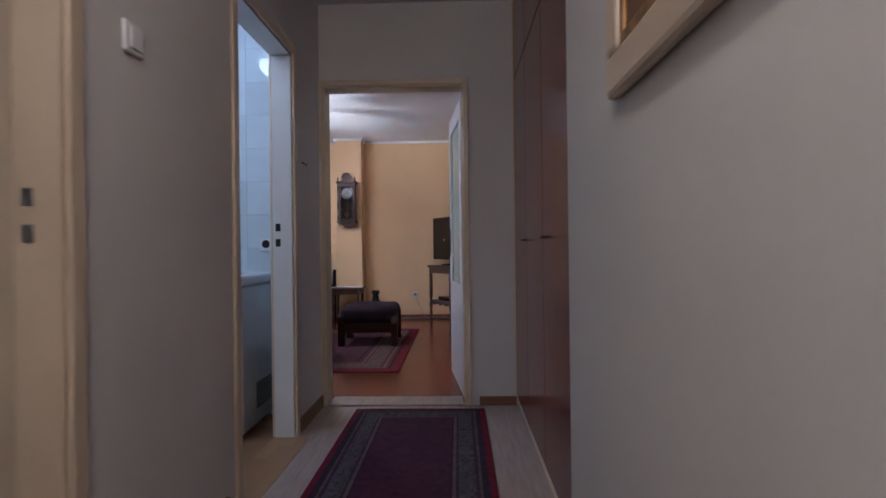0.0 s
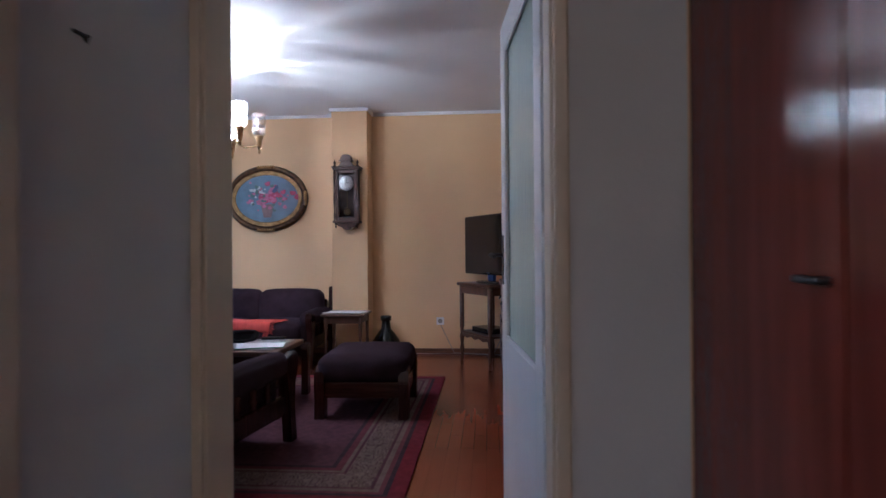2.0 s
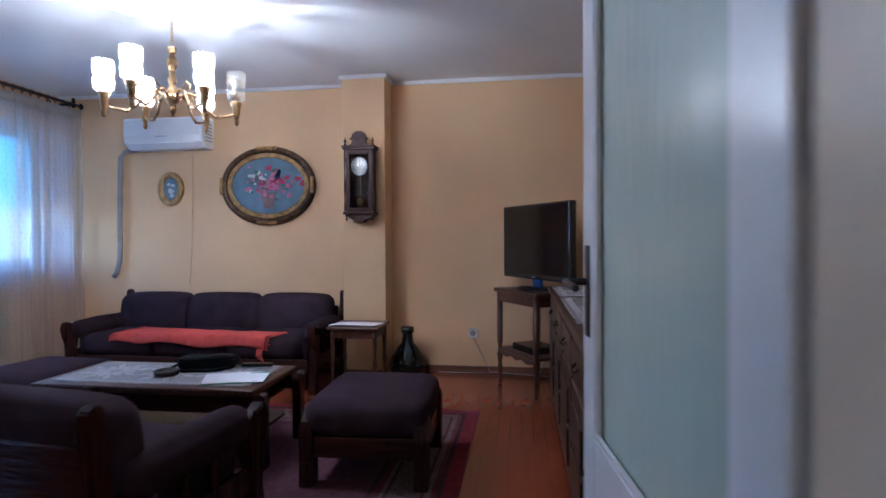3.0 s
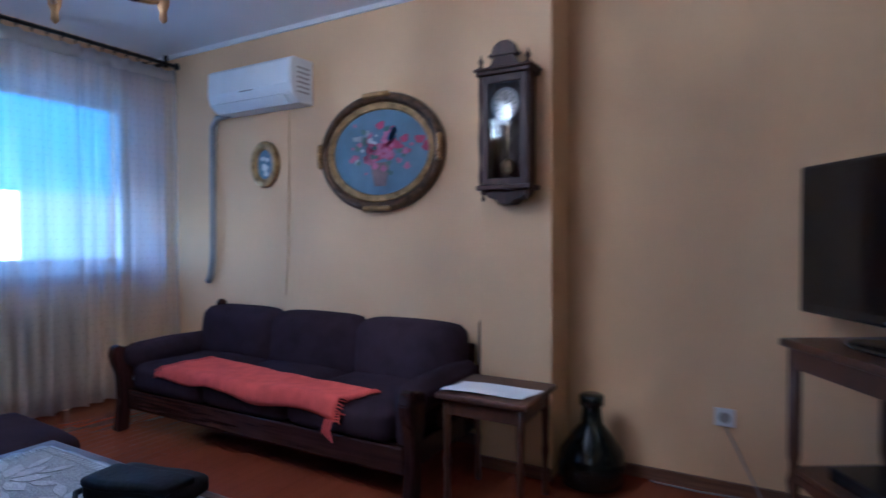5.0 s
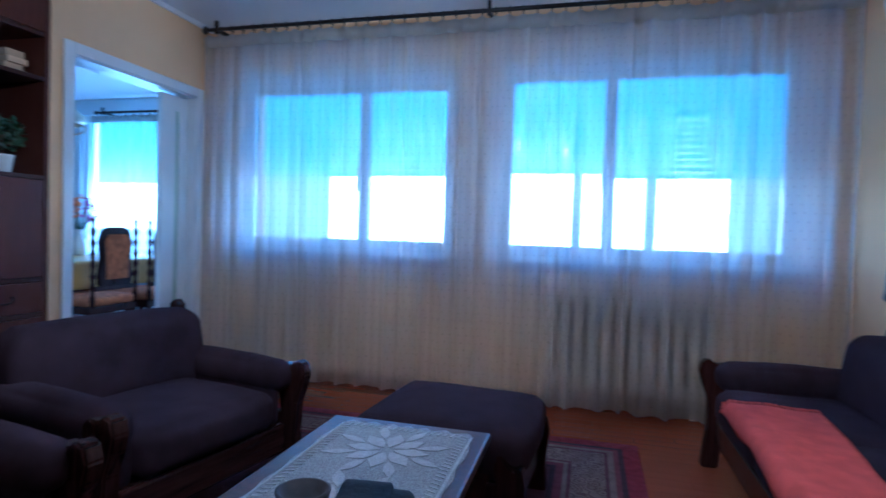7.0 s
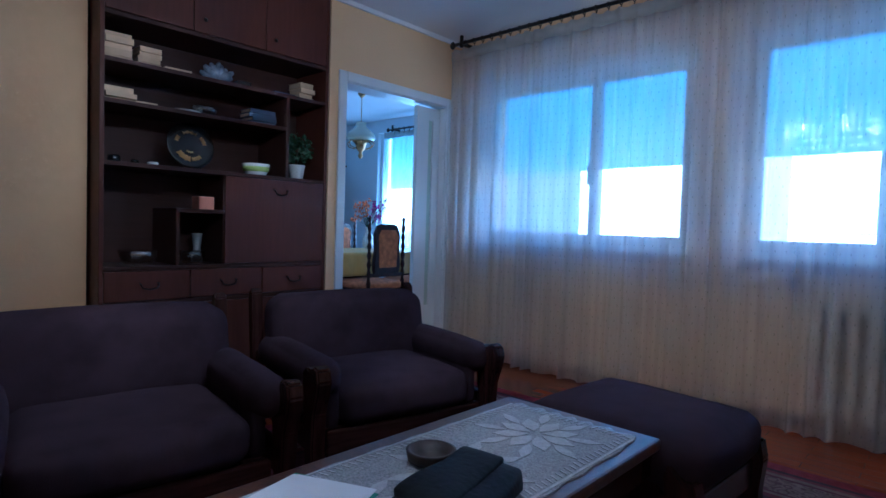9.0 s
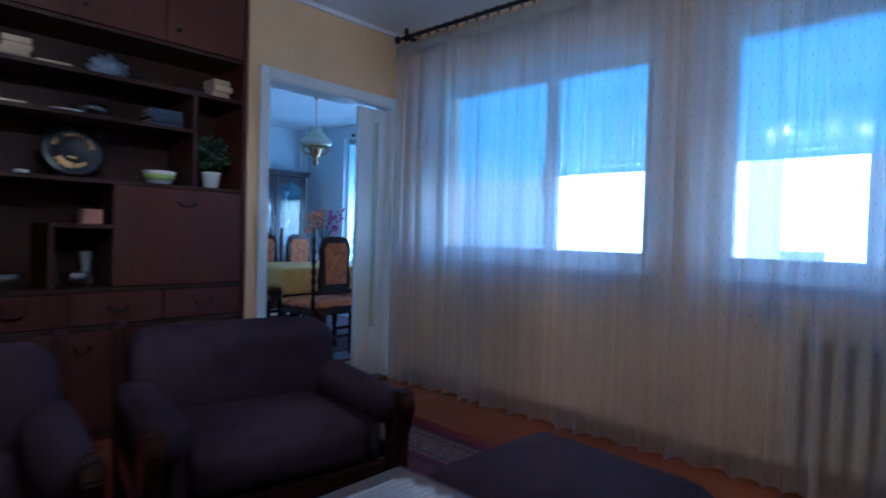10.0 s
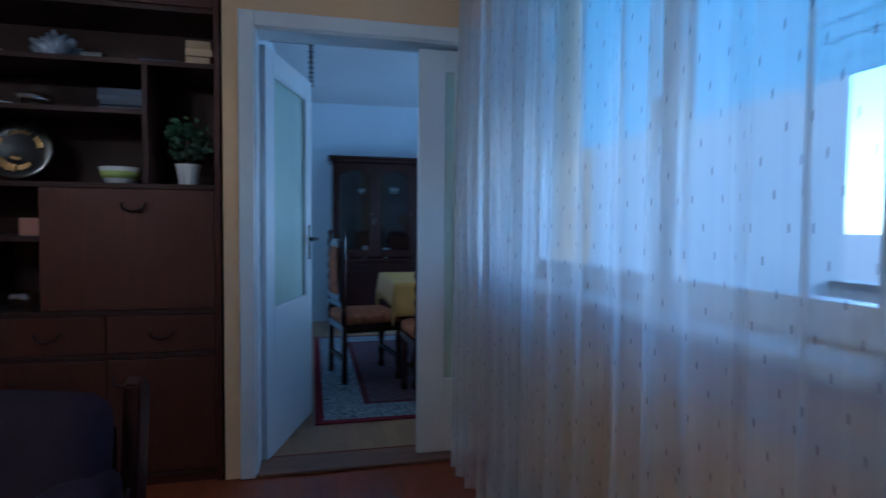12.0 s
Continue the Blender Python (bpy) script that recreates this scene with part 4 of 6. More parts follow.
def lace_cloth(name, w, l, at, rz, label, scallop=0.004, group=""):
    """A crochet cloth: openwork mesh of cords inside a scalloped edge."""
    bm = bmesh.new()
    n = 72
    f = lambda a: 1 + scallop / min(w, l) * 2 * math.cos(a * 26)
    rim = []
    for i in range(n * 4):
        a = 2 * math.pi * i / (n * 4)
        c, s = math.cos(a), math.sin(a)
        k = (abs(c) ** 14 + abs(s) ** 14) ** (-1 / 14)
        rim.append((k * c * w / 2 * f(a), k * s * l / 2 * f(a)))
    top = [bm.verts.new((x, y, 0.003)) for x, y in rim]
    low = [bm.verts.new((x * 1.003, y * 1.003, 0)) for x, y in rim]
    bm.faces.new(top)
    for i in range(len(rim)):
        j = (i + 1) % len(rim)
        bm.faces.new((low[i], low[j], top[j], top[i]))
    t = thing(name, label, "tablecloth", at, rz, group)
    part("cloth", bm, OPENWORK, t, "grey see-through crochet mesh")
    motif = bmesh.new()

    def plate(pts):
        lo = [motif.verts.new((x, y, 0.0032)) for x, y in pts]
        hi = [motif.verts.new((x, y, 0.0050)) for x, y in pts]
        motif.faces.new(hi)
        for i in range(len(pts)):
            j = (i + 1) % len(pts)
            motif.faces.new((lo[i], lo[j], hi[j], hi[i]))
    sc = min(1.0, l / 0.46, w / 0.46)
    for cx in [(-0.31 + 0.31 * i) * w for i in range(3)] if w > 0.6 else [0]:
        for k in range(16):
            a = math.pi * k / 8
            r0, r1, q = ((0.02, 0.13, 0.026), (0.085, 0.195, 0.017))[k % 2]
            outline = [(r0, 0), (r0 + 0.3 * (r1 - r0), q * 0.8), (r0 + 0.6 * (r1 - r0), q), (r1, 0), (r0 + 0.6 * (r1 - r0), -q), (r0 + 0.3 * (r1 - r0), -q * 0.8)]
            plate([(cx + sc * (math.cos(a) * r - math.sin(a) * p), sc * (math.sin(a) * r + math.cos(a) * p)) for r, p in outline])
    # border of slanting bars and a solid edge
    for sy in (-1, 1):
        for k in range(int(w / 0.022)):
            x = -w / 2 + 0.025 + k * 0.022
            if x < w / 2 - 0.03:
                y0, y1 = sy * (l / 2 - 0.045), sy * (l / 2 - 0.020)
                plate([(x, y0), (x + 0.006, y0), (x + 0.014, y1), (x + 0.008, y1)][::sy])
        y0, y1 = sorted((sy * (l / 2 - 0.014), sy * (l / 2 - 0.006)))
        plate([(-w / 2 + 0.03, y0), (w / 2 - 0.03, y0), (w / 2 - 0.03, y1), (-w / 2 + 0.03, y1)])
    for sx in (-1, 1):
        for k in range(int(l / 0.022)):
            y = -l / 2 + 0.03 + k * 0.022
            if y < l / 2 - 0.035:
                x0, x1 = sx * (w / 2 - 0.05), sx * (w / 2 - 0.02)
                plate([(x0, y), (x1, y + 0.008), (x1, y + 0.014), (x0, y + 0.006)][::-sx])
    bmesh.ops.recalc_face_normals(motif, faces=motif.faces[:])
    tagged(part("crochet_motif", motif, LACE, t, "white crochet leaves and border"), kind="stuff")
    return t


lace_cloth("lace_tablecloth", 1.12, 0.46, (-2.21, 5.895, 0.411), 0, "white crochet lace cloth on the coffee table")
bag = thing("bag", "small black leather bag lying on the coffee table", "bag", (-2.07, 6.04, 0.417), 12)
part("body", cush(-0.15, 0.15, -0.08, 0.08, 0, 0.06, 0.018, 0.008, wob=0.012), BAG, bag, smooth=True)
part("flap", cush(-0.14, 0.145, -0.09, 0.03, 0.048, 0.075, 0.010, 0.004, wob=0.01), BAG, bag, smooth=True)
part("strap", tube([(-0.14, 0.02, 0.04), (-0.19, -0.06, 0.012), (-0.10, -0.14, 0.010), (0.08, -0.13, 0.010), (0.15, -0.05, 0.012), (0.14, 0.01, 0.04)], 0.009, 8), BAG, bag, smooth=True)
single("remote_control", bx(-0.09, 0.09, -0.022, 0.022, 0, 0.02, 0.008), BLACK, "long black remote control lying on the table", "remote control", (-1.80, 6.09, 0.417), 8)
single("ashtray", lathe([(0.042, 0), (0.060, 0.004), (0.066, 0.030), (0.056, 0.032), (0.046, 0.010), (0.004, 0.008)], 24), WICKER, "round brown ashtray on the lace cloth", "ashtray", (-2.19, 5.82, 0.417), smooth=True)
for k, (x, y, r) in enumerate(((-1.80, 5.82, 24), (-1.77, 5.80, 15))):
    single("paper_sheet", sheet(6, 6, lambda u, v, k=k: (0.30 * (u - 0.5), 0.21 * (v - 0.5), 0.002 * k + 0.002 * math.sin(3 * u + 2 * v)), 0.001), PAPER, "loose sheet of white paper on the coffee table", "paper", (x, y, 0.420), r, "papers on the coffee table")
single("folder", bx(-0.16, 0.16, -0.115, 0.115, 0, 0.004, 0.001), mat("green_folder_edge", (0.05, 0.25, 0.16), 0.5), "thin green document folder under the papers", "folder", (-1.785, 5.81, 0.4145), 19)

# ---- side table, demijohn, television corner ----
st = thing("side_table", "small brown wooden side table beside the sofa", "side table", (-1.55, 7.30, 0))
part("tabletop", bx(-0.205, 0.205, -0.19, 0.19, 0.465, 0.49, 0.008), WALNUT, st)
part("apron", many((-0.17, 0.17, -0.165, -0.145, 0.40, 0.465), (-0.17, 0.17, 0.145, 0.165, 0.40, 0.465), (-0.175, -0.155, -0.145, 0.145, 0.40, 0.465), (0.155, 0.175, -0.145, 0.145, 0.40, 0.465)), WALNUT, st)
for sx in (-1, 1):
    for sy in (-1, 1):
        part("leg", lathe([(0.010, 0), (0.014, 0.02), (0.012, 0.15), (0.018, 0.2), (0.013, 0.24), (0.018, 0.40), (0.018, 0.465)], 10, (sx * 0.165, sy * 0.15, 0)), WALNUT, st, smooth=True)
single("folded_paper", sheet(10, 8, lambda u, v: (0.36 * (u - 0.5) + 0.05 * (v - 0.5), 0.15 * (v - 0.5), 0.004 + 0.003 * math.sin(5 * u) + 0.002 * math.sin(7 * v)), 0.002), PAPER, "white folded paper lying on the side table", "paper", (-1.55, 7.24, 0.4945), 5)
dj = thing("demijohn", "large dark green glass demijohn standing on the floor", "bottle", (-1.235, 7.66, 0))
part("body", lathe([(0.09, 0), (0.145, 0.02), (0.152, 0.09), (0.14, 0.16), (0.09, 0.235), (0.05, 0.285), (0.042, 0.35), (0.044, 0.38), (0.03, 0.385)], 28), BOTTLE, dj, smooth=True)
part("rim", lathe([(0.044, 0.365), (0.056, 0.37), (0.056, 0.41), (0.046, 0.418), (0.004, 0.418)], 20), BOTTLE, dj, smooth=True)

tvs = thing("television_stand", "dark wooden stand with turned legs and lower shelf", "stand", (-0.165, 7.36, 0), -59)
part("tabletop", bx(-0.31, 0.31, -0.21, 0.21, 0.735, 0.765, 0.010), WALNUT, tvs)
part("apron", many((-0.27, 0.27, -0.185, -0.165, 0.66, 0.735), (-0.27, 0.27, 0.165, 0.185, 0.66, 0.735), (-0.275, -0.255, -0.165, 0.165, 0.66, 0.735), (0.255, 0.275, -0.165, 0.165, 0.66, 0.735), bev=0.003), WALNUT, tvs)
for sx in (-1, 1):
    for sy in (-1, 1):
        part("leg", lathe([(0.014, 0), (0.02, 0.02), (0.014, 0.05), (0.022, 0.12), (0.014, 0.17), (0.024, 0.24), (0.016, 0.27), (0.016, 0.31), (0.022, 0.34), (0.022, 0.735)], 12, (sx * 0.265, sy * 0.175, 0)), WALNUT, tvs, smooth=True)
part("shelf", bx(-0.275, 0.275, -0.185, 0.185, 0.275, 0.295, 0.005), WALNUT, tvs)
part("shelf_apron", prism([(-0.25, 0.275), (0.25, 0.275), (0.25, 0.25), (0.15, 0.235), (0.07, 0.255), (0, 0.235), (-0.07, 0.255), (-0.15, 0.235), (-0.25, 0.25)], "xz", -0.185, -0.17), WALNUT, tvs)
single("receiver_box", bx(-0.15, 0.15, -0.11, 0.11, 0, 0.05, 0.006), BLACK, "flat black receiver box on the lower shelf", "receiver", (-0.18, 7.35, 0.296), -59)
tv = thing("television", "switched-off black flat television on a swivel foot", "television", (-0.165, 7.355, 0.766), -59.2)
part("screen_frame", bx(-0.465, 0.465, -0.03, 0.03, 0.075, 0.65, 0.012), BLACK, tv)
part("screen", bx(-0.44, 0.44, -0.033, -0.028, 0.115, 0.63), SCREEN, tv, "dark glossy screen")
part("back_cover", bx(-0.33, 0.33, 0.03, 0.07, 0.14, 0.58, 0.02), BLACK, tv)
part("neck", bx(-0.05, 0.05, -0.01, 0.03, 0.01, 0.12, 0.008), BLUEGL, tv, "bluish shiny stand neck")
part("foot", lathe([(0.19, 0), (0.2, 0.006), (0.19, 0.014), (0.05, 0.02), (0.004, 0.02)], 32, sy=0.6), BLACK, tv, smooth=True)
part("logo", bx(-0.025, 0.025, -0.034, -0.030, 0.09, 0.097), STEEL, tv, "small pale maker's mark")
for k, pts in enumerate(([(-0.69, 7.835, 0.30), (-0.55, 7.83, 0.012), (-0.2, 7.78, 0.008), (0.05, 7.70, 0.008)], [(-1.0, 7.80, 0.008), (-0.8, 7.79, 0.008), (-0.5, 7.82, 0.008), (-0.15, 7.74, 0.008), (-0.06, 7.62, 0.2), (-0.05, 7.55, 0.60), (-0.06, 7.47, 0.70)])):
    single("cable", tube([Vector(p) for p in pts], 0.004, 6), PIPE, "thin grey cable running along the baseboard", "cable", smooth=True)
so = thing("wall_socket", "white double wall socket above the baseboard", "socket", (-0.695, YN, 0.34))
part("plate", bx(-0.04, 0.04, -0.012, 0.0, -0.04, 0.04, 0.004), PLASTIC, so)
part("insert", lathe([(0.024, 0), (0.022, 0.002), (0.019, -0.003), (0.004, -0.003)], 18), PIPE, so).matrix_basis = pose(0, -0.013, 0, 90)

# sideboard
SBX, SBY, SBL = 0.29, 4.72, 2.20
SIDEWOOD = wood("dark_walnut_sideboard", (0.046, 0.019, 0.011), 0.35, 2)
sb = thing("sideboard", "long carved walnut sideboard against the wall", "sideboard", (SBX, SBY, 0))
part("body", many((-0.36, 0, 0, SBL, 0.10, 0.79), bev=0.006), SIDEWOOD, sb)
part("top_board", bx(-0.39, 0, -0.02, SBL + 0.02, 0.79, 0.825, 0.010), SIDEWOOD, sb)
part("plinth", bx(-0.35, -0.01, 0.02, SBL - 0.02, 0.06, 0.10), DARK, sb)
for y in (0.06, SBL - 0.06):
    for x in (-0.33, -0.05):
        part("foot", lathe([(0.02, 0), (0.032, 0.02), (0.026, 0.06), (0.03, 0.09)], 10, (x, y, 0)), DARK, sb, smooth=True)
for i in range(4):
    y = 0.05 + i * 0.53
    d = part("drawer", bx(-0.376, -0.36, y, y + 0.50, 0.62, 0.76, 0.008), SIDEWOOD, sb)
    part("handle", tube([(-0.376, y + 0.20, 0.70), (-0.392, y + 0.21, 0.685), (-0.394, y + 0.25, 0.675), (-0.392, y + 0.29, 0.685), (-0.376, y + 0.30, 0.70)], 0.005, 6), IRON, d)
    d = part("door", bx(-0.376, -0.36, y, y + 0.50, 0.13, 0.60, 0.008), SIDEWOOD, sb)
    part("carved_panel", many((-0.386, -0.376, y + 0.08, y + 0.42, 0.20, 0.36), (-0.386, -0.376, y + 0.08, y + 0.42, 0.38, 0.53), bev=0.010), SIDEWOOD, d)
    part("handle", lathe([(0.006, 0), (0.012, 0.006), (0.004, 0.016)], 10, (-0.38, y + 0.05, 0.40)), IRON, d)
lace_cloth("doily", 0.34, 0.56, (0.10, 6.50, 0.826), 0, "white oval crochet doily on the sideboard", group="doilies on the sideboard")
lace_cloth("doily", 0.34, 0.95, (0.10, 5.62, 0.826), 0, "long white crochet doily on the sideboard", group="doilies on the sideboard")
ol = thing("oil_lamp", "small oil lamp with blue glass foot and white shade", "lamp", (0.17, 6.55, 0.832))
part("base", lathe([(0.06, 0), (0.062, 0.01), (0.03, 0.022), (0.02, 0.03), (0.004, 0.03)], 20), BLUEGL, ol, smooth=True)
part("bowl", lathe([(0.018, 0.028), (0.034, 0.05), (0.036, 0.07), (0.02, 0.09), (0.004, 0.09)], 20), PINKBOX, ol, smooth=True)
part("shade", lathe([(0.05, 0.088), (0.056, 0.10), (0.036, 0.15), (0.026, 0.20), (0.022, 0.20), (0.03, 0.15), (0.05, 0.10)], 20), PASTRY, ol, "white frosted glass shade", True)
wh = thing("wall_mirror", "tall narrow mirror in a pale carved frame", "mirror", (XE - 0.004, 6.30, 1.26))
part("frame", many((-0.03, 0, -0.22, -0.14, 0.10, 1.02), (-0.03, 0, 0.14, 0.22, 0.10, 1.02), (-0.03, 0, -0.14, 0.14, 0.94, 1.02), (-0.03, 0, -0.14, 0.14, 0.10, 0.18), bev=0.012), CHINA, wh)
part("crest", cush(-0.05, 0.0, -0.20, 0.20, 0.0, 0.12, 0.02, 0.0, wob=0.02), GOLD, wh, "gilt carved ornament below the mirror", True)
part("glass", bx(-0.012, -0.006, -0.14, 0.14, 0.18, 0.94), mat("mirror_silver", (0.8, 0.8, 0.8), 0.03, 1.0, var=0.01), wh)

# ---- wall clock, paintings, air conditioner ----
CLOCKWOOD = wood("dark_walnut_clock_case", (0.050, 0.020, 0.012), 0.4, 2, spec=0.3)
DIAL = mat("aged_silvered_dial", (0.45, 0.43, 0.40), 0.7, var=0.15, vscale=20)
DULLBRASS = mat("dull_brass", (0.20, 0.13, 0.06), 0.55, 0.8, var=0.3, vscale=20)
ck = thing("wall_clock", "carved dark wooden pendulum wall clock with glass door", "clock", (-1.595, 7.598, 1.336))
ck.matrix_basis = pose(-1.595, 7.598, 1.336) @ Matrix.Diagonal((0.86, 0.92, 0.922, 1))
part("case_back", bx(-0.13, 0.13, -0.02, 0, 0.05, 0.62, 0.004), CLOCKWOOD, ck)
part("case_side", bx(-0.13, -0.112, -0.115, -0.02, 0.05, 0.60), CLOCKWOOD, ck)
part("case_side", bx(0.112, 0.13, -0.115, -0.02, 0.05, 0.60), CLOCKWOOD, ck)
dr = part("door", many((-0.13, -0.092, -0.13, -0.115, 0.05, 0.60), (0.092, 0.13, -0.13, -0.115, 0.05, 0.60), (-0.092, 0.092, -0.13, -0.115, 0.56, 0.60), (-0.092, 0.092, -0.13, -0.115, 0.05, 0.085), bev=0.004), CLOCKWOOD, ck)
part("door_glass", bx(-0.092, 0.092, -0.124, -0.121, 0.085, 0.56), glass("clock_glass", (0.9, 0.9, 0.9), 0.03), dr)
part("cornice", many((-0.155, 0.155, -0.15, 0, 0.60, 0.62), (-0.165, 0.165, -0.16, 0, 0.62, 0.635), bev=0.005), CLOCKWOOD, ck)
part("base_moulding", many((-0.155, 0.155, -0.15, 0, 0.025, 0.05), bev=0.006), CLOCKWOOD, ck)
part("bottom_bracket", prism([(-0.13, 0.025), (0.13, 0.025), (0.10, -0.01), (0.06, -0.02), (0.03, -0.045), (-0.03, -0.045), (-0.06, -0.02), (-0.10, -0.01)], "xz", -0.12, 0, 0.004), CLOCKWOOD, ck)
part("crest", prism([(-0.11, 0.635), (0.11, 0.635), (0.075, 0.655), (0.06, 0.69), (0.075, 0.705), (0.06, 0.745), (0.025, 0.765), (-0.025, 0.765), (-0.06, 0.745), (-0.075, 0.705), (-0.06, 0.69), (-0.075, 0.655)], "xz", -0.13, -0.10, 0.004), CLOCKWOOD, ck)
part("crest_moulding", many((-0.085, 0.085, -0.14, -0.095, 0.69, 0.702), bev=0.003), CLOCKWOOD, ck)
for sx in (-1, 1):
    part("finial", lathe([(0.014, 0), (0.016, 0.01), (0.007, 0.02), (0.015, 0.04), (0.005, 0.06), (0.002, 0.075)], 10, (sx * 0.135, -0.125, 0.635)), CLOCKWOOD, ck, smooth=True)
    part("pendant", lathe([(0.002, -0.06), (0.012, -0.045), (0.006, -0.03), (0.014, -0.015), (0.014, 0)], 10, (sx * 0.125, -0.12, 0.027)), CLOCKWOOD, ck, smooth=True)
    part("column", baluster(sx * 0.14, -0.125, 0.05, 0.60, 0.010), CLOCKWOOD, ck, smooth=True)
dial = part("dial", lathe([(0.075, 0), (0.075, 0.006), (0.068, 0.008), (0.004, 0.008)], 32), DIAL, ck, "pale round enamel dial with metal ring", True)
dial.matrix_basis = pose(0, -0.095, 0.455, 90)
rg = part("bezel", ring_frame(0.07, 0.07, [(0, 0), (0.012, 0.002), (0.012, 0.012), (0, 0.012)], 32), STEEL, ck)
rg.matrix_basis = pose(0, -0.114, 0.455)
part("clock_hand", bx(-0.003, 0.003, -0.106, -0.1045, 0.455, 0.50), IRON, ck)
hm = part("clock_hand", bx(-0.003, 0.003, -0.108, -0.1065, 0, 0.035), IRON, ck)
hm.matrix_basis = pose(0, 0, 0.455, 0, 70, 0)
for k in range(12):
    tk = part("hour_mark", bx(-0.002, 0.002, -0.1045, -0.1038, 0.048, 0.062), IRON, ck)
    tk.matrix_basis = pose(0, 0, 0.455, 0, 30 * k, 0)
part("pendulum_rod", bx(-0.004, 0.004, -0.08, -0.075, 0.15, 0.40), DULLBRASS, ck)
pb = part("pendulum_bob", lathe([(0.036, 0), (0.042, 0.004), (0.03, 0.012), (0.004, 0.014)], 24), DULLBRASS, ck, "brass pendulum bob", True)
pb.matrix_basis = pose(0, -0.076, 0.145, 90)

CANVAS = mat("grey_blue_painted_canvas", (0.12, 0.175, 0.235), 0.5, var=0.35, vscale=5, bump=0.3, bscale=60)
PCOL = [mat("crimson_paint", (0.36, 0.03, 0.09), 0.5, var=0.3, vscale=20), mat("pink_paint", (0.44, 0.13, 0.22), 0.5, var=0.3, vscale=20), mat("white_paint_dabs", (0.55, 0.55, 0.55), 0.5, var=0.2, vscale=20), mat("brown_paint", (0.20, 0.12, 0.11), 0.5, var=0.3, vscale=12), mat("dark_blue_paint", (0.04, 0.07, 0.16), 0.5, var=0.3, vscale=12), mat("green_paint", (0.07, 0.12, 0.10), 0.5, var=0.3, vscale=12)]


def dabs(spots, depth):
    """Thin raised dabs of paint: rows of (x, z, radius)."""
    bm = bmesh.new()
    for x, z, r in spots:
        n = 11
        k = random.random() * 6
        pts = [(x + r * (1 + 0.25 * math.sin(3 * a + k)) * math.cos(a), z + r * (0.85 + 0.2 * math.cos(2 * a + k)) * math.sin(a)) for a in [2 * math.pi * i / n for i in range(n)]]
        lo, hi = [bm.verts.new((a, 0, b)) for a, b in pts], [bm.verts.new((a, -depth, b)) for a, b in pts]
        bm.faces.new(hi)
        for i in range(n):
            bm.faces.new((lo[i], lo[(i + 1) % n], hi[(i + 1) % n], hi[i]))
    bmesh.ops.recalc_face_normals(bm, faces=bm.faces[:])
    return bm


random.seed(11)
GILTDARK = mat("dark_worn_gilt", (0.10, 0.055, 0.025), 0.4, 0.5, var=0.5, vscale=25, bump=0.6, bscale=45)
op_ = thing("oval_painting", "large oval flower painting in a carved gilt frame", "painting", (-2.545, YN - 0.004, 1.645))
part("canvas", prism(oval(0.36, 0.268), "xz", -0.016, -0.008), CANVAS, op_, "grey-blue oil painting of a bunch of roses")
part("frame", ring_frame(0.388, 0.296, [(0, 0), (0, -0.030), (0.016, -0.044), (0.034, -0.050), (0.052, -0.036), (0.060, -0.018), (0.060, 0)]), GILTDARK, op_, "dark brown gilt oval moulding", True)
part("inner_rim", ring_frame(0.345, 0.253, [(0, 0), (0, -0.022), (0.010, -0.030), (0.018, -0.022), (0.030, -0.034), (0.043, -0.030), (0.043, 0)]), GOLD, op_, "bright gold inner rim", True)
for a in range(4):
    ang = a * math.pi / 2
    bm = bmesh.new()
    for k in range(7):
        t = (k - 3) / 3
        lathe([(0.002, -0.02), (0.016, -0.01), (0.02, 0.0), (0.012, 0.012), (0.002, 0.018)], 8, (0, 0, 0), bm)
        bmesh.ops.translate(bm, vec=Vector(((0.43 * math.cos(ang) + 0.08 * t * math.sin(ang)), -0.05 - 0.006 * (1 - t * t), 0.335 * math.sin(ang) + 0.06 * t * math.cos(ang))), verts=list(bm.verts)[-40:])
    tagged(part("carved_ornament", bm, GOLD, op_, smooth=True), kind="stuff")
spots = {0: [(random.gauss(0.05, 0.085), random.gauss(0.02, 0.05), random.uniform(0.016, 0.034)) for _ in range(30)] + [(0.01, 0.16, 0.03)], 1: [(random.gauss(-0.02, 0.10), random.gauss(-0.0, 0.05), random.uniform(0.010, 0.028)) for _ in range(36)], 2: [(random.gauss(-0.1, 0.04), random.gauss(0.09, 0.03), random.uniform(0.008, 0.02)) for _ in range(16)] + [(-0.16, -0.05, 0.02)], 4: [(random.gauss(0.11, 0.03), random.gauss(0.12, 0.025), random.uniform(0.014, 0.022)) for _ in range(8)], 5: [(random.gauss(0, 0.12), random.gauss(0.01, 0.06), random.uniform(0.012, 0.022)) for _ in range(14)]}
vase = prism([(-0.035, -0.20), (0.045, -0.20), (0.065, -0.12), (0.075, -0.06), (-0.065, -0.06), (-0.055, -0.12)], "xz", -0.0175, -0.016)
part("painted_vase", vase, PCOL[3], op_)
for i, (k, rows) in enumerate(spots.items()):
    q = tagged(part("painted_bouquet", dabs(rows, 0.0012), PCOL[k], op_), kind="stuff")
    q.matrix_basis = pose(0, -0.0165 - 0.0008 * i, 0)
so2 = thing("small_oval_painting", "small oval picture in a gilt frame", "painting", (-3.50, YN - 0.004, 1.635))
part("canvas", prism(oval(0.075, 0.105, 32), "xz", -0.012, -0.006), CANVAS, so2)
part("frame", ring_frame(0.07, 0.10, [(0, 0), (0, -0.018), (0.02, -0.022), (0.045, -0.034), (0.058, -0.02), (0.058, 0)], 40), GOLD, so2, "gilt oval moulding", True)
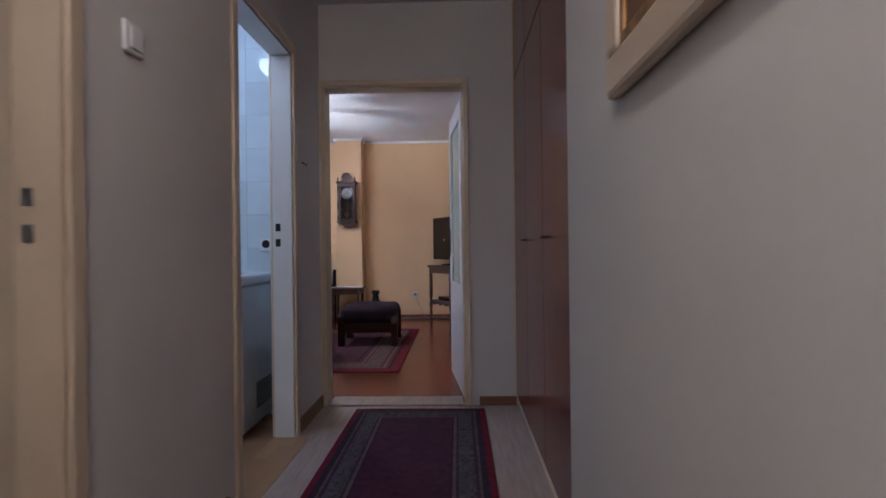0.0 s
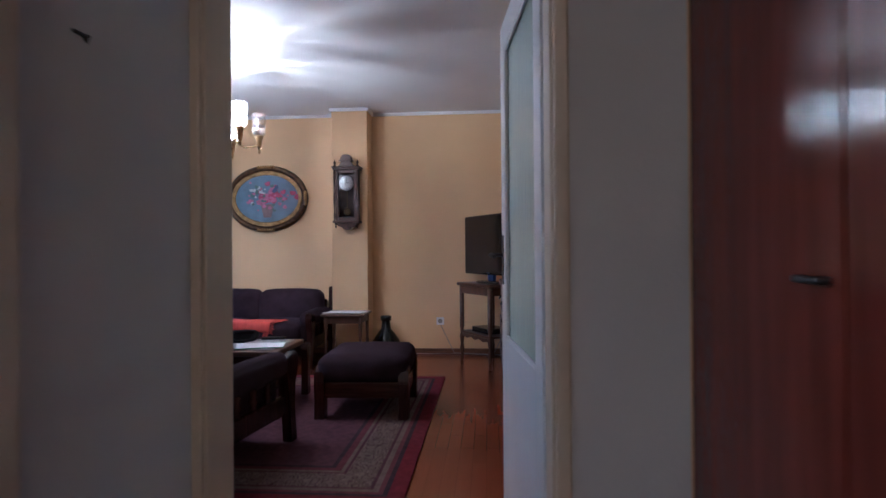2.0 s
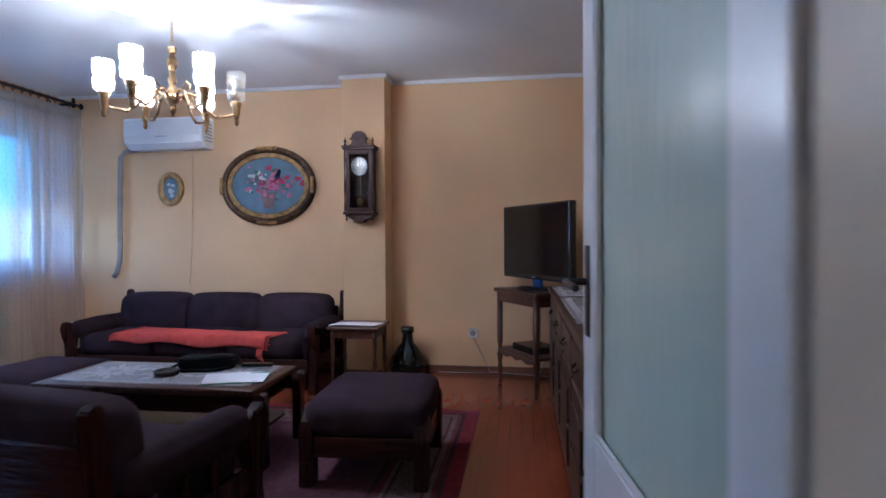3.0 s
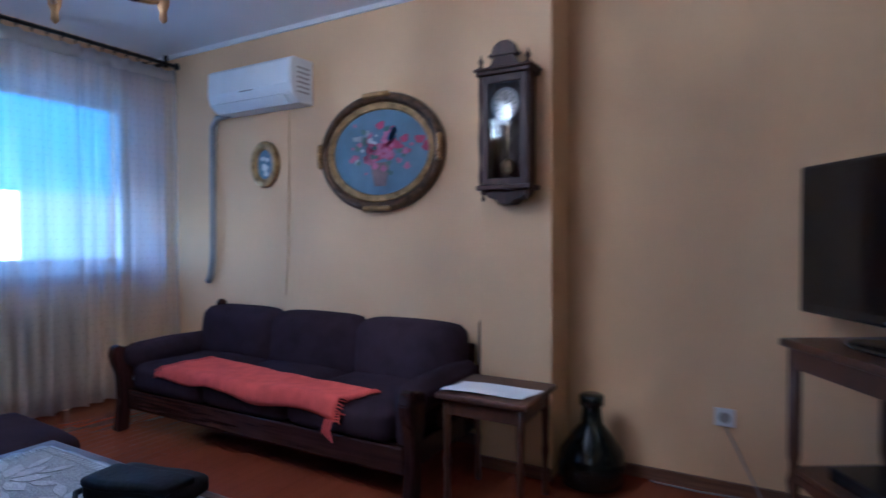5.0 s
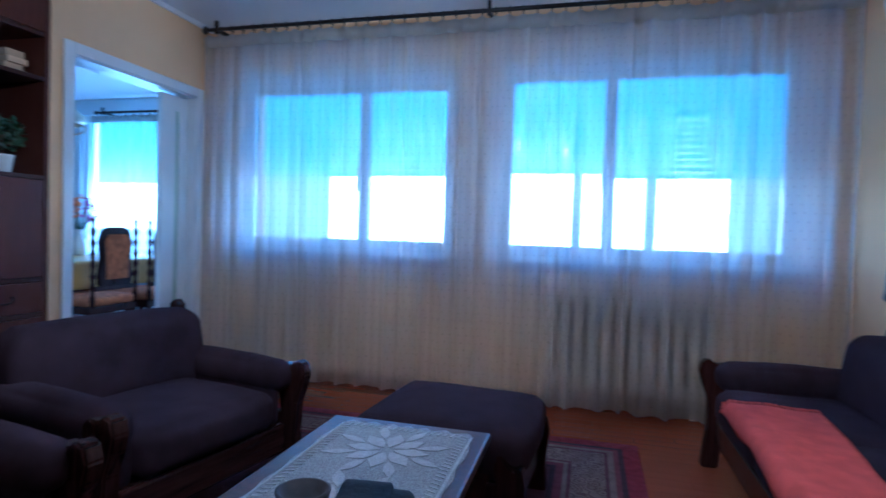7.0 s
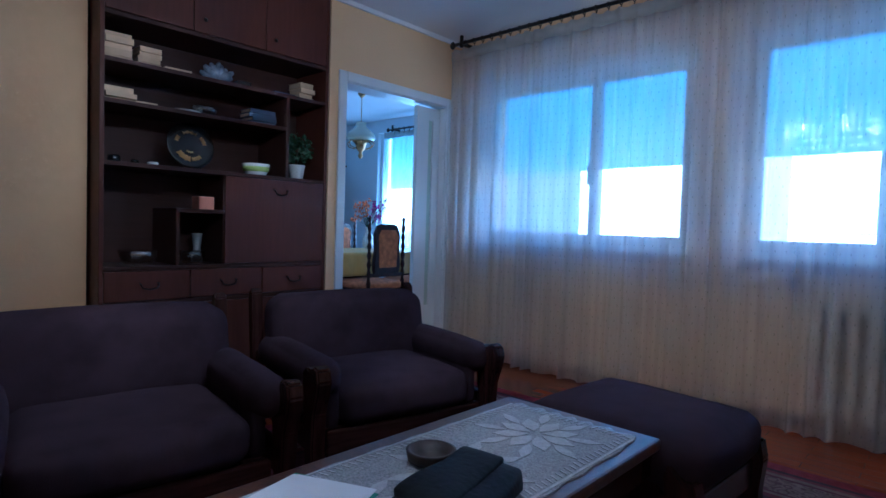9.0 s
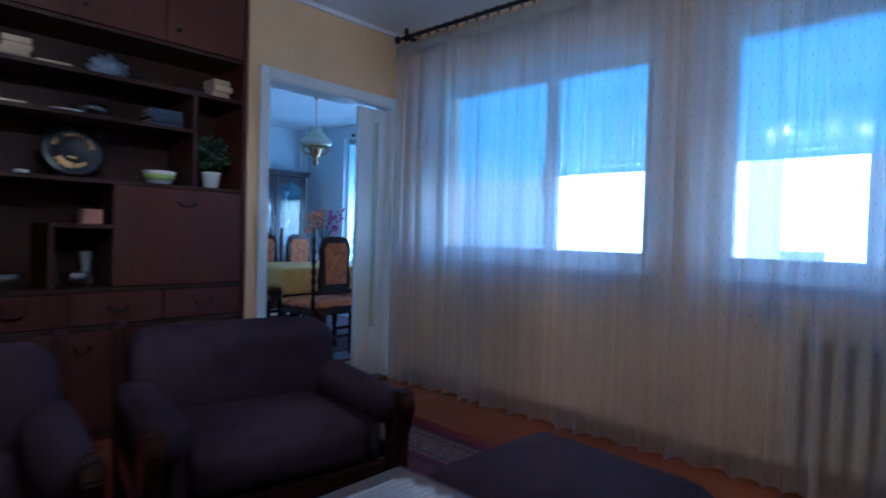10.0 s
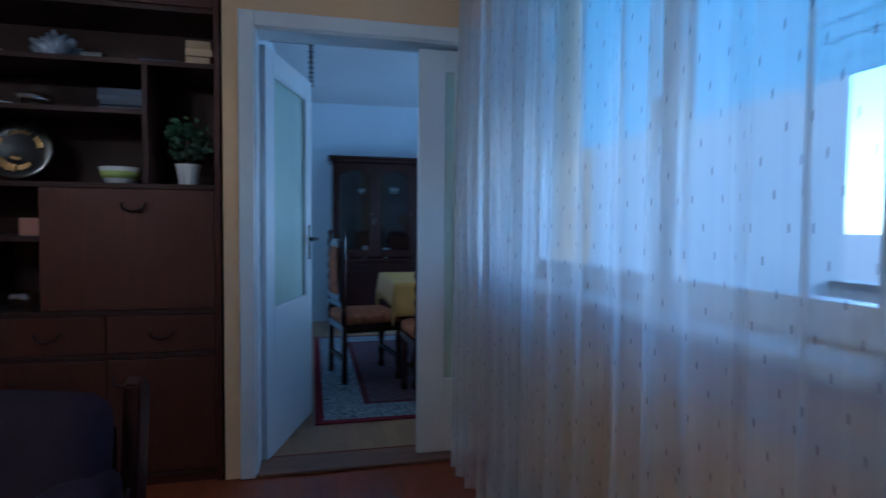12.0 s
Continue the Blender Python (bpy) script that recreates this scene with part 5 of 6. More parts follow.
q = part("painted_shapes", dabs([(0.0, -0.02, 0.03), (0.02, 0.03, 0.02), (-0.02, 0.04, 0.018), (0.01, -0.06, 0.022)], 0.001), PCOL[2], so2)
q.matrix_basis = pose(0, -0.0125, 0)

ac = thing("air_conditioner", "white wall-mounted air conditioner near the corner", "air conditioner", (-3.40, YN, 1.985))
part("body", prism([(0, 0), (-0.13, 0.0), (-0.19, 0.05), (-0.205, 0.11), (-0.20, 0.25), (-0.18, 0.275), (0, 0.28)], "yz", -0.435, 0.325, 0.006), PLASTIC, ac)
part("front_panel", prism([(-0.203, 0.085), (-0.211, 0.11), (-0.206, 0.25), (-0.196, 0.262), (-0.192, 0.26), (-0.2, 0.11)], "yz", -0.42, 0.31), PLASTIC, ac)
part("louver", prism([(-0.135, 0.004), (-0.192, 0.048), (-0.197, 0.044), (-0.142, -0.004)], "yz", -0.39, 0.26), PLASTIC, ac, "white air outlet flap")
part("label_strip", bx(-0.12, 0.0, -0.213, -0.209, 0.098, 0.104), PIPE, ac, "thin grey strip of writing")
part("side_vent", many(*[(0.326, 0.329, -0.15, -0.04, 0.06 + 0.03 * k, 0.07 + 0.03 * k) for k in range(6)]), PIPE, ac)
single("conduit", tube([(-3.80, 7.80, 2.0), (-3.93, 7.80, 1.985), (-3.985, 7.805, 1.93), (-4.0, 7.81, 1.6), (-4.005, 7.81, 1.1), (-4.01, 7.81, 0.98), (-4.05, 7.82, 0.86), (-4.09, 7.83, 0.82)], 0.022, 10), PIPE, "grey wrapped air conditioner pipe down the wall", "pipe", smooth=True)
single("cable", tube([(-3.28, YN - 0.006, 2.05), (-3.29, YN - 0.006, 1.5), (-3.31, YN - 0.006, 1.0), (-3.33, YN - 0.006, 0.75)], 0.004, 6), YELLOW, "thin cable painted over on the yellow wall", "cable", smooth=True)

# ---- chandelier ----
CHX, CHY = -2.15, 5.845
ch = thing("chandelier", "six-arm aged brass chandelier with opal glass shades", "chandelier", (CHX, CHY, 0))
part("ceiling_cup", lathe([(0.01, 2.45), (0.03, 2.46), (0.05, 2.50), (0.06, 2.525), (0.06, H)], 20), BRASS, ch, smooth=True)
for k in range(11):
    z = 2.445 - k * 0.022
    lk = part("chain_link", tube([(0.007 * math.cos(a), 0, 0.015 * math.sin(a)) for a in [i * math.pi / 4 for i in range(9)]], 0.0022, 5), BRASS, ch)
    lk.matrix_basis = pose(0, 0, z, 0, 0, 90 * (k % 2))
part("stem", lathe([(0.008, 2.20), (0.022, 2.195), (0.022, 2.17), (0.012, 2.155), (0.03, 2.12), (0.02, 2.08), (0.013, 2.05), (0.024, 2.02), (0.016, 1.99), (0.028, 1.965), (0.05, 1.93), (0.03, 1.90), (0.012, 1.88), (0.02, 1.86), (0.008, 1.83), (0.004, 1.82)], 16), BRASS, ch, smooth=True)
for k in range(6):
    a = radians(30 + 60 * k)
    c, s = math.cos(a), math.sin(a)
    prof = [(0.03, 1.92), (0.08, 1.955), (0.13, 1.94), (0.17, 1.87), (0.22, 1.835), (0.28, 1.845), (0.325, 1.86)]
    arm = part("arm", tube([(c * r, s * r, z) for r, z in prof], 0.008, 8), BRASS, ch, smooth=True)
    part("scroll", tube([(c * r, s * r, z) for r, z in ((0.10, 1.95), (0.15, 1.985), (0.19, 1.965), (0.18, 1.93), (0.155, 1.94))], 0.005, 6), BRASS, arm, smooth=True)
    part("candle_cup", lathe([(0.003, -0.055), (0.012, -0.045), (0.010, -0.02), (0.018, 0.0), (0.022, 0.05), (0.032, 0.07), (0.030, 0.078), (0.004, 0.078)], 14, (c * 0.325, s * 0.325, 1.85)), BRASS, arm, smooth=True)
    n, z0 = 20, 1.925
    prof = [(0.030, 0.0), (0.047, 0.02), (0.05, 0.06), (0.044, 0.085), (0.052, 0.11), (0.05, 0.165), (0.047, 0.165), (0.048, 0.11), (0.040, 0.085), (0.046, 0.06), (0.043, 0.022), (0.026, 0.004)]
    bm = bmesh.new()
    rings = [[bm.verts.new((c * 0.325 + r * (1 + 0.03 * math.cos(8 * q)) * math.cos(q), s * 0.325 + r * (1 + 0.03 * math.cos(8 * q)) * math.sin(q), z0 + z)) for q in [2 * math.pi * i / n for i in range(n)]] for r, z in prof]
    for p, q in zip(rings, rings[1:]):
        for i in range(n):
            bm.faces.new((p[i], p[(i + 1) % n], q[(i + 1) % n], q[i]))
    lit = k != 0
    part("shade", bm, SHADE if lit else CLEAR, arm, "lit opal glass shade" if lit else "unlit clear glass shade", True)
    if lit:
        bulb((CHX + c * 0.325, CHY + s * 0.325, z0 + 0.072), 2.6, (1.0, 0.80, 0.60), 0.006)


# ---- carpets ----
def carpet(name, material, label, at, w, l, rz=0.0):
    bm = bx(-w / 2, w / 2, -l / 2, l / 2, 0, 0.009, 0.003)
    return single(name, bm, material, label, "rug", at, rz)


carpet("carpet", RUG, "violet-brown patterned carpet with red border under the seating", (-2.28, 5.52, 0.001), 3.44, 2.42)
carpet("hall_runner", RUNNER, "violet striped runner carpet along the hall floor", (-0.315, 1.31, 0.001), 0.78, 3.9)
carpet("dining_carpet", RUGD, "grey and red patterned carpet under the dining table", (-5.06, 1.81, 0.001), 2.6, 2.5)

# ---- hall ----
wd = thing("wardrobe", "built-in red-brown veneered hall wardrobe with glossy doors", "wardrobe", (HR, 1.65, 0))
part("body", many((0.024, 0.58, 0.0, 1.716, 0.05, 0.07), (0.024, 0.58, 0.0, 0.02, 0.07, H - 0.03), (0.024, 0.58, 1.696, 1.716, 0.07, H - 0.03), (0.024, 0.58, 0.02, 1.696, 2.02, 2.04), (0.57, 0.58, 0.02, 1.696, 0.07, H - 0.03)), WARDROBE, wd)
part("plinth", bx(0.012, 0.05, 0, 1.716, 0, 0.05), CREAM, wd, "pale plinth strip along the floor")
for k in range(3):
    y0, y1 = 0.003 + k * 0.572, 0.569 + k * 0.572
    d = part("door", bx(0.004, 0.024, y0, y1, 0.055, 2.02, 0.003), WARDROBE, wd)
    hy = y1 - 0.06 if k == 0 else (y0 + 0.06 if k == 2 else None)
    if hy:
        part("handle", tube([(0.004, hy - 0.03, 1.02), (-0.012, hy - 0.028, 1.02), (-0.014, hy, 1.02), (-0.012, hy + 0.028, 1.02), (0.004, hy + 0.03, 1.02)], 0.006, 8), IRON, d, "small dark bow handle")
    u = part("upper_door", bx(0.004, 0.024, y0, y1, 2.028, H - 0.02, 0.003), WARDROBE, wd)
pt = thing("framed_picture", "large picture in a wide cream painted frame", "painting", (HR - 0.002, 0.56, 1.288))
for a in ((-0.032, 0, -0.50, 0.50, 0, 0.085), (-0.032, 0, -0.50, 0.50, 0.63, 0.715), (-0.032, 0, -0.50, -0.415, 0.085, 0.63), (-0.032, 0, 0.415, 0.50, 0.085, 0.63)):
    part("frame_bar", bx(*a, 0.012), CREAM, pt)
part("inner_slip", many((-0.024, -0.013, -0.415, 0.415, 0.085, 0.11), (-0.024, -0.013, -0.415, 0.415, 0.605, 0.63), (-0.024, -0.013, -0.415, -0.39, 0.11, 0.605), (-0.024, -0.013, 0.39, 0.415, 0.11, 0.605), bev=0.003), GOLD, pt)
part("canvas", bx(-0.013, -0.006, -0.39, 0.39, 0.11, 0.605), mat("brown_painted_canvas", (0.18, 0.11, 0.06), 0.5, var=0.6, vscale=6, bump=0.3), pt, "brownish landscape painting")
sw = thing("light_switch", "white light switch on the hall wall", "switch", (HL, 1.32, 1.545))
part("plate", bx(0, 0.014, -0.042, 0.042, -0.042, 0.042, 0.005), PLASTIC, sw)
part("rocker", bx(0.014, 0.02, -0.026, 0.026, -0.03, 0.03, 0.003), PLASTIC, sw)
hk = thing("wall_hook", "small dark metal hook on the hall wall", "hook", (HL, 2.95, 1.46))
part("pin", tube([(0, 0, 0.01), (0.02, 0, 0.0), (0.026, 0.0, -0.012), (0.03, 0, 0.0)], 0.004, 6), IRON, hk)
lamp = thing("ceiling_lamp", "round opal ceiling lamp of the hall", "lamp", (-0.35, -0.35, H))
part("globe", lathe([(0.004, -0.10), (0.07, -0.095), (0.12, -0.06), (0.13, -0.02)], 24), glow("dim_opal", (1, 0.8, 0.62), 0.3), lamp, smooth=True)
part("base", lathe([(0.14, -0.02), (0.14, 0.0)], 24), PLASTIC, lamp)

# ---- bathroom ----
fz = thing("chest_freezer", "white enamelled chest freezer with rounded lid", "freezer", (-1.185, 2.69, 0))
part("body", bx(-0.80, 0, 0, 0.47, 0.03, 0.79, 0.012), ENAMEL, fz)
part("lid", bx(-0.81, 0.012, -0.012, 0.475, 0.797, 0.85, 0.018, 3), ENAMEL, fz)
part("seal", bx(-0.79, -0.006, 0.006, 0.46, 0.789, 0.798), PIPE, fz, "grey rubber seal")
for k in range(9):
    part("grille_slot", bx(-0.001, 0.003, 0.20, 0.44, 0.12 + 0.016 * k, 0.127 + 0.016 * k), IRON, fz)
part("foot", many((-0.75, -0.70, 0.03, 0.08, 0, 0.03), (-0.08, -0.03, 0.03, 0.08, 0, 0.03), (-0.75, -0.70, 0.38, 0.43, 0, 0.03), (-0.08, -0.03, 0.38, 0.43, 0, 0.03)), BLACK, fz)
single("cloth", sheet(10, 10, lambda u, v: (0.36 * (u - 0.5), 0.34 * (v - 0.5), 0.004 + 0.004 * math.sin(7 * u) * math.sin(5 * v)), 0.003), mat("pale_green_cloth", (0.35, 0.42, 0.28), 0.9), "pale green cloth lying on the freezer lid", "cloth", (-1.50, 2.94, 0.85))
br = thing("brush", "wooden brush with dark bristles on the freezer", "brush", (-1.60, 2.86, 0.857), 15)
part("grip", cush(-0.09, 0.05, -0.022, 0.022, 0.03, 0.055, 0.012, 0.003, 6), WALNUT, br, smooth=True)
part("bristles", bx(-0.05, 0.05, -0.02, 0.02, 0, 0.032, 0.004), IRON, br)
sk = thing("wall_socket", "white round wall socket on the bathroom tiles", "socket", (-1.22, 3.18, 1.02))
part("plate", bx(-0.04, 0.04, -0.014, 0.0, -0.04, 0.04, 0.006), PLASTIC, sk)
part("insert", lathe([(0.024, 0), (0.022, 0.002), (0.018, -0.003), (0.004, -0.003)], 18), IRON, sk).matrix_basis = pose(0, -0.015, 0, 90)
bl = thing("ceiling_lamp", "round lit opal ceiling lamp of the bathroom", "lamp", (-1.55, 2.0, H))
part("globe", lathe([(0.004, -0.14), (0.08, -0.13), (0.12, -0.08), (0.12, -0.03)], 24), GLOBE, bl, smooth=True)
part("base", lathe([(0.10, -0.03), (0.10, 0.0)], 24), PLASTIC, bl)
tile_bm = bx(-0.0742, 0.0742, -0.003, 0.0, -0.0986, 0.0986, 0.001, 1)
tile_me = bpy.data.meshes.new("tile")
tile_bm.to_mesh(tile_me)
tile_bm.free()
tile_me.materials.append(TILE)

# ---- bookcase ----
BX0, BX1, BF, BB = -3.36, -2.02, YS + 0.004, 3.30
bc = thing("bookcase", "tall built-in dark brown wall bookcase, half-full shelves", "bookcase", (0, 0, 0))
for a, b in ((BX0, BX0 + 0.022), (BX1 - 0.022, BX1)):
    part("side_panel", bx(a, b, BB, BF, 0, H - 0.004, 0.002), BROWN, bc)
part("back_panel", bx(BX0 + 0.022, BX1 - 0.022, BB, BB + 0.012, 0.06, H - 0.01), BROWNSHADED, bc)
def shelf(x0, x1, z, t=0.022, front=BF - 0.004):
    return part("shelf", bx(x0, x1, BB + 0.012, front, z - t, z, 0.002), BROWNSHADED, bc)
IN0, IN1 = BX0 + 0.022, BX1 - 0.022
for x0, x1, z in ((IN0, IN1, 0.06), (IN0, IN1, 0.58), (IN0, IN1, 0.765), (IN0, IN1, 1.30), (-3.055, IN1, 1.61), (IN0, IN1, 1.815), (IN0, IN1, 2.045), (-2.665, -2.395, 1.077)):
    shelf(x0, x1, z)
part("divider", bx(-3.077, -3.055, BB + 0.012, BF - 0.004, 1.30, 1.793, 0.002), BROWNSHADED, bc)
part("divider", bx(-2.687, -2.665, BB + 0.012, BF - 0.024, 0.765, 1.278, 0.002), BROWNSHADED, bc)
part("divider", bx(-2.417, -2.395, BB + 0.012, BF - 0.01, 0.765, 1.055, 0.002), BROWNSHADED, bc)
fl = part("desk_flap", bx(IN0 + 0.002, -2.667, BF - 0.022, BF, 0.768, 1.276, 0.003), BROWN, bc, "closed drop-front desk flap")
def bail(x, z, par, w=0.045):
    part("handle", tube([(x - w, BF, z), (x - w, BF + 0.016, z - 0.004), (x - w * 0.8, BF + 0.02, z - 0.024), (x, BF + 0.02, z - 0.032), (x + w * 0.8, BF + 0.02, z - 0.024), (x + w, BF + 0.016, z - 0.004), (x + w, BF, z)], 0.004, 7), IRON, par, "dark metal bail handle")
bail(-3.02, 1.215, fl)
for k in range(3):
    x0 = IN0 + 0.002 + k * 0.432
    d = part("drawer", bx(x0, x0 + 0.428, BF - 0.02, BF, 0.584, 0.740, 0.003), BROWN, bc)
    bail(x0 + 0.214, 0.675, d)
    d = part("door", bx(x0, x0 + 0.428, BF - 0.02, BF, 0.064, 0.555, 0.003), BROWN, bc)
    bail(x0 + 0.37, 0.48, d, 0.03)
    d = part("upper_door", bx(x0, x0 + 0.428, BF - 0.02, BF, 2.048, H - 0.006, 0.003), BROWN, bc)
    part("knob", lathe([(0.005, 0), (0.012, 0.01), (0.004, 0.02)], 10), IRON, d).matrix_basis = pose(x0 + 0.37, BF, 2.12, -90)
part("plinth", bx(BX0 + 0.022, BX1 - 0.022, BF - 0.04, BF - 0.02, 0, 0.04), BROWN, bc)

random.seed(5)


def book_pile(x, z, count, w, material, label, y=3.50, d=0.14, h=0.03):
    for k in range(count):
        ww, dd, hh = w * random.uniform(0.9, 1.0), d * random.uniform(0.85, 1.0), h * random.uniform(0.75, 1.15)
        b = thing("book", label, "book", (x + random.uniform(-0.006, 0.006), y + random.uniform(-0.006, 0.008), z), random.uniform(-3, 3), "books on the shelves")
        part("cover", many((-ww / 2, ww / 2, -dd / 2, dd / 2, 0, 0.003), (-ww / 2, ww / 2, -dd / 2, dd / 2, hh - 0.003, hh), (-ww / 2, ww / 2, dd / 2 - 0.003, dd / 2, 0.003, hh - 0.003)), material, b)
        part("pages", bx(-ww / 2 + 0.004, ww / 2 - 0.004, -dd / 2 + 0.004, dd / 2 - 0.003, 0.003, hh - 0.003), PAGES, b)
        z += hh + 0.0006


beige, blue = "beige-backed book lying in a pile on a shelf", "dark blue book lying in a pile on a shelf"
book_pile(-2.135, 1.815, 5, 0.14, BOOKB, beige)
book_pile(-2.285, 1.815, 4, 0.12, BOOKB, beige)
book_pile(-2.43, 1.815, 1, 0.15, BOOKB, beige)
book_pile(-3.26, 1.815, 4, 0.11, BOOKB, beige, h=0.034)
book_pile(-3.10, 1.815, 1, 0.17, BOOKD, blue)
book_pile(-2.14, 1.61, 3, 0.15, BOOKB, beige)
book_pile(-2.27, 1.61, 1, 0.12, BOOKB, beige)
book_pile(-2.95, 1.61, 4, 0.18, BOOKD, blue, h=0.026)
orn = thing("ornament", "blue and white ceramic shell ornament on a shelf", "ornament", (-2.68, 3.50, 1.815))
part("foot", lathe([(0.05, 0), (0.04, 0.012), (0.02, 0.03), (0.004, 0.03)], 16), BLUECH, orn, smooth=True)
for k in range(9):
    a = radians(20 * k + 10)
    frond = tube([(0, 0, 0.03), (0.05 * math.cos(a), 0.02 * math.sin(3 * k), 0.04 + 0.045 * math.sin(a)), (0.10 * math.cos(a), 0.03 * math.sin(2 * k), 0.05 + 0.08 * math.sin(a))], [0.014, 0.030, 0.010], 8)
    part("shell", frond, BLUECH, orn, smooth=True)
single("box", bx(-0.045, 0.045, -0.05, 0.05, 0, 0.05, 0.004), LACQ, "small dark lacquered box on a shelf", "box", (-2.83, 3.50, 1.815))


def bowl(name, x, z, r, h, material, label, y=3.52, band=None):
    b = thing(name, label, "bowl", (x, y, z))
    part("body", lathe([(r * 0.55, 0), (r * 0.7, h * 0.1), (r * 0.9, h * 0.5), (r, h), (r * 0.95, h), (r * 0.84, h * 0.5), (r * 0.6, h * 0.15), (0.003, h * 0.12)], 28), material, b, smooth=True)
    if band:
        part("glaze_band", lathe([(r * 0.84, h * 0.35), (r * 0.92, h * 0.5), (r * 0.965, h * 0.75), (r * 0.95, h * 0.75), (r * 0.9, h * 0.5), (r * 0.8, h * 0.35)], 28), band, b, smooth=True)
    return b


bowl("bowl", -2.93, 1.30, 0.085, 0.075, CHINA, "white bowl with a lime green band", band=LIME)
bowl("glass_bowl", -2.60, 1.61, 0.075, 0.06, CLEAR, "clear glass bowl standing on a shelf")
bowl("glass_bowl", -2.25, 0.765, 0.10, 0.075, CLEAR, "wide clear glass bowl on the lower shelf")
bowl("glass_bowl", -2.54, 0.765, 0.075, 0.07, CLEAR, "small clear glass bowl under the inset shelf")
single("saucer", lathe([(0.03, 0), (0.07, 0.008), (0.085, 0.014), (0.08, 0.016), (0.003, 0.008)], 24), CHINA, "thin white china saucer on a shelf", "saucer", (-2.48, 3.54, 1.61), smooth=True)
pl = thing("decorative_plate", "black lacquered plate with gold pattern, leaning on its stand", "plate", (-2.53, 3.47, 1.30))
part("disc", lathe([(0.06, 0), (0.10, 0.006), (0.135, 0.02), (0.13, 0.024), (0.095, 0.012), (0.003, 0.010)], 36), LACQ, pl, smooth=True).matrix_basis = pose(0, 0.02, 0.138, -78)
bm = bmesh.new()
for k, (a0, a1, r0, r1) in enumerate(((0.5, 1.5, 0.062, 0.098), (1.6, 2.3, 0.066, 0.092), (3.3, 3.9, 0.07, 0.096), (4.2, 5.2, 0.072, 0.09), (5.6, 6.0, 0.07, 0.094), (0.9, 1.9, 0.03, 0.046))):
    arc = [a0 + (a1 - a0) * i / 6 for i in range(7)]
    rim = [((r1 - 0.006 * (i % 2)) * math.cos(a), (r1 - 0.006 * (i % 2)) * math.sin(a)) for i, a in enumerate(arc)] + [((r0 + 0.005 * (i % 2)) * math.cos(a), (r0 + 0.005 * (i % 2)) * math.sin(a)) for i, a in enumerate(arc[::-1])]
    lift = 0.0135 if r1 > 0.06 else 0.0125
    lo, hi = [bm.verts.new((x, y, 0.009)) for x, y in rim], [bm.verts.new((x, y, lift)) for x, y in rim]
    bm.faces.new(hi)
    for i in range(14):
        bm.faces.new((lo[i], lo[(i + 1) % 14], hi[(i + 1) % 14], hi[i]))
bmesh.ops.recalc_face_normals(bm, faces=bm.faces[:])
tagged(part("gold_pattern", bm, GOLD, pl, "gold leaf flowers"), kind="stuff").matrix_basis = pose(0, 0.022, 0.138, -78)
part("stand", tube([(-0.05, 0.06, 0.02), (-0.05, 0.05, 0.003), (-0.05, -0.05, 0.003), (0.05, -0.05, 0.003), (0.05, 0.05, 0.003), (0.05, 0.06, 0.02)], 0.004, 6), IRON, pl)
for x, r, h, m_, lab in ((-2.12, 0.03, 0.04, BLACK, "small dark trinket box on a shelf"), (-2.22, 0.02, 0.025, LACQ, "tiny dark trinket on a shelf"), (-2.31, 0.028, 0.022, CHINA, "small white china cup on a shelf")):
    single("trinket", lathe([(r * 0.8, 0), (r, h * 0.2), (r, h * 0.8), (r * 0.8, h), (0.003, h)], 14), m_, lab, "trinket", (x, 3.55, 1.30), smooth=True)
single("box", bx(-0.045, 0.045, -0.05, 0.05, 0, 0.075, 0.004), PINKBOX, "small salmon-coloured box on the inset shelf", "box", (-2.60, 3.52, 1.077))
vs = thing("vase", "narrow pale glass vase on the lower shelf", "vase", (-2.61, 3.42, 0.765))
part("body", lathe([(0.03, 0), (0.035, 0.01), (0.02, 0.08), (0.03, 0.17), (0.026, 0.17), (0.003, 0.02)], 16), PASTRY, vs, smooth=True)
pp = thing("potted_plant", "small round green plant in a white pot on a shelf", "plant", (-3.21, 3.54, 1.30))
part("pot", lathe([(0.035, 0), (0.04, 0.004), (0.052, 0.085), (0.056, 0.095), (0.05, 0.095), (0.046, 0.085), (0.003, 0.08)], 20), CHINA, pp, smooth=True)
part("stem", tube([(0, 0, 0.08), (0.004, 0, 0.13), (0, 0.004, 0.2)], 0.006, 6), WALNUT, pp)
bm = bmesh.new()
for k in range(260):
    v = Vector((random.gauss(0, 1), random.gauss(0, 1), random.gauss(0, 1))).normalized() * random.uniform(0.045, 0.105)
    v.z = v.z * 0.95 + 0.205
    m_ = Matrix.Translation(v) @ Euler((random.uniform(0, 6), random.uniform(0, 6), random.uniform(0, 6))).to_matrix().to_4x4()
    q = [bm.verts.new(m_ @ Vector(p)) for p in ((0, -0.016, 0), (0.010, -0.003, 0.003), (0.007, 0.011, 0.002), (0, 0.018, 0), (-0.007, 0.011, 0.002), (-0.010, -0.003, 0.003))]
    bm.faces.new(q)
tagged(part("crown", bm, LEAFM, pp, "dense small dark green leaves"), kind="stuff")

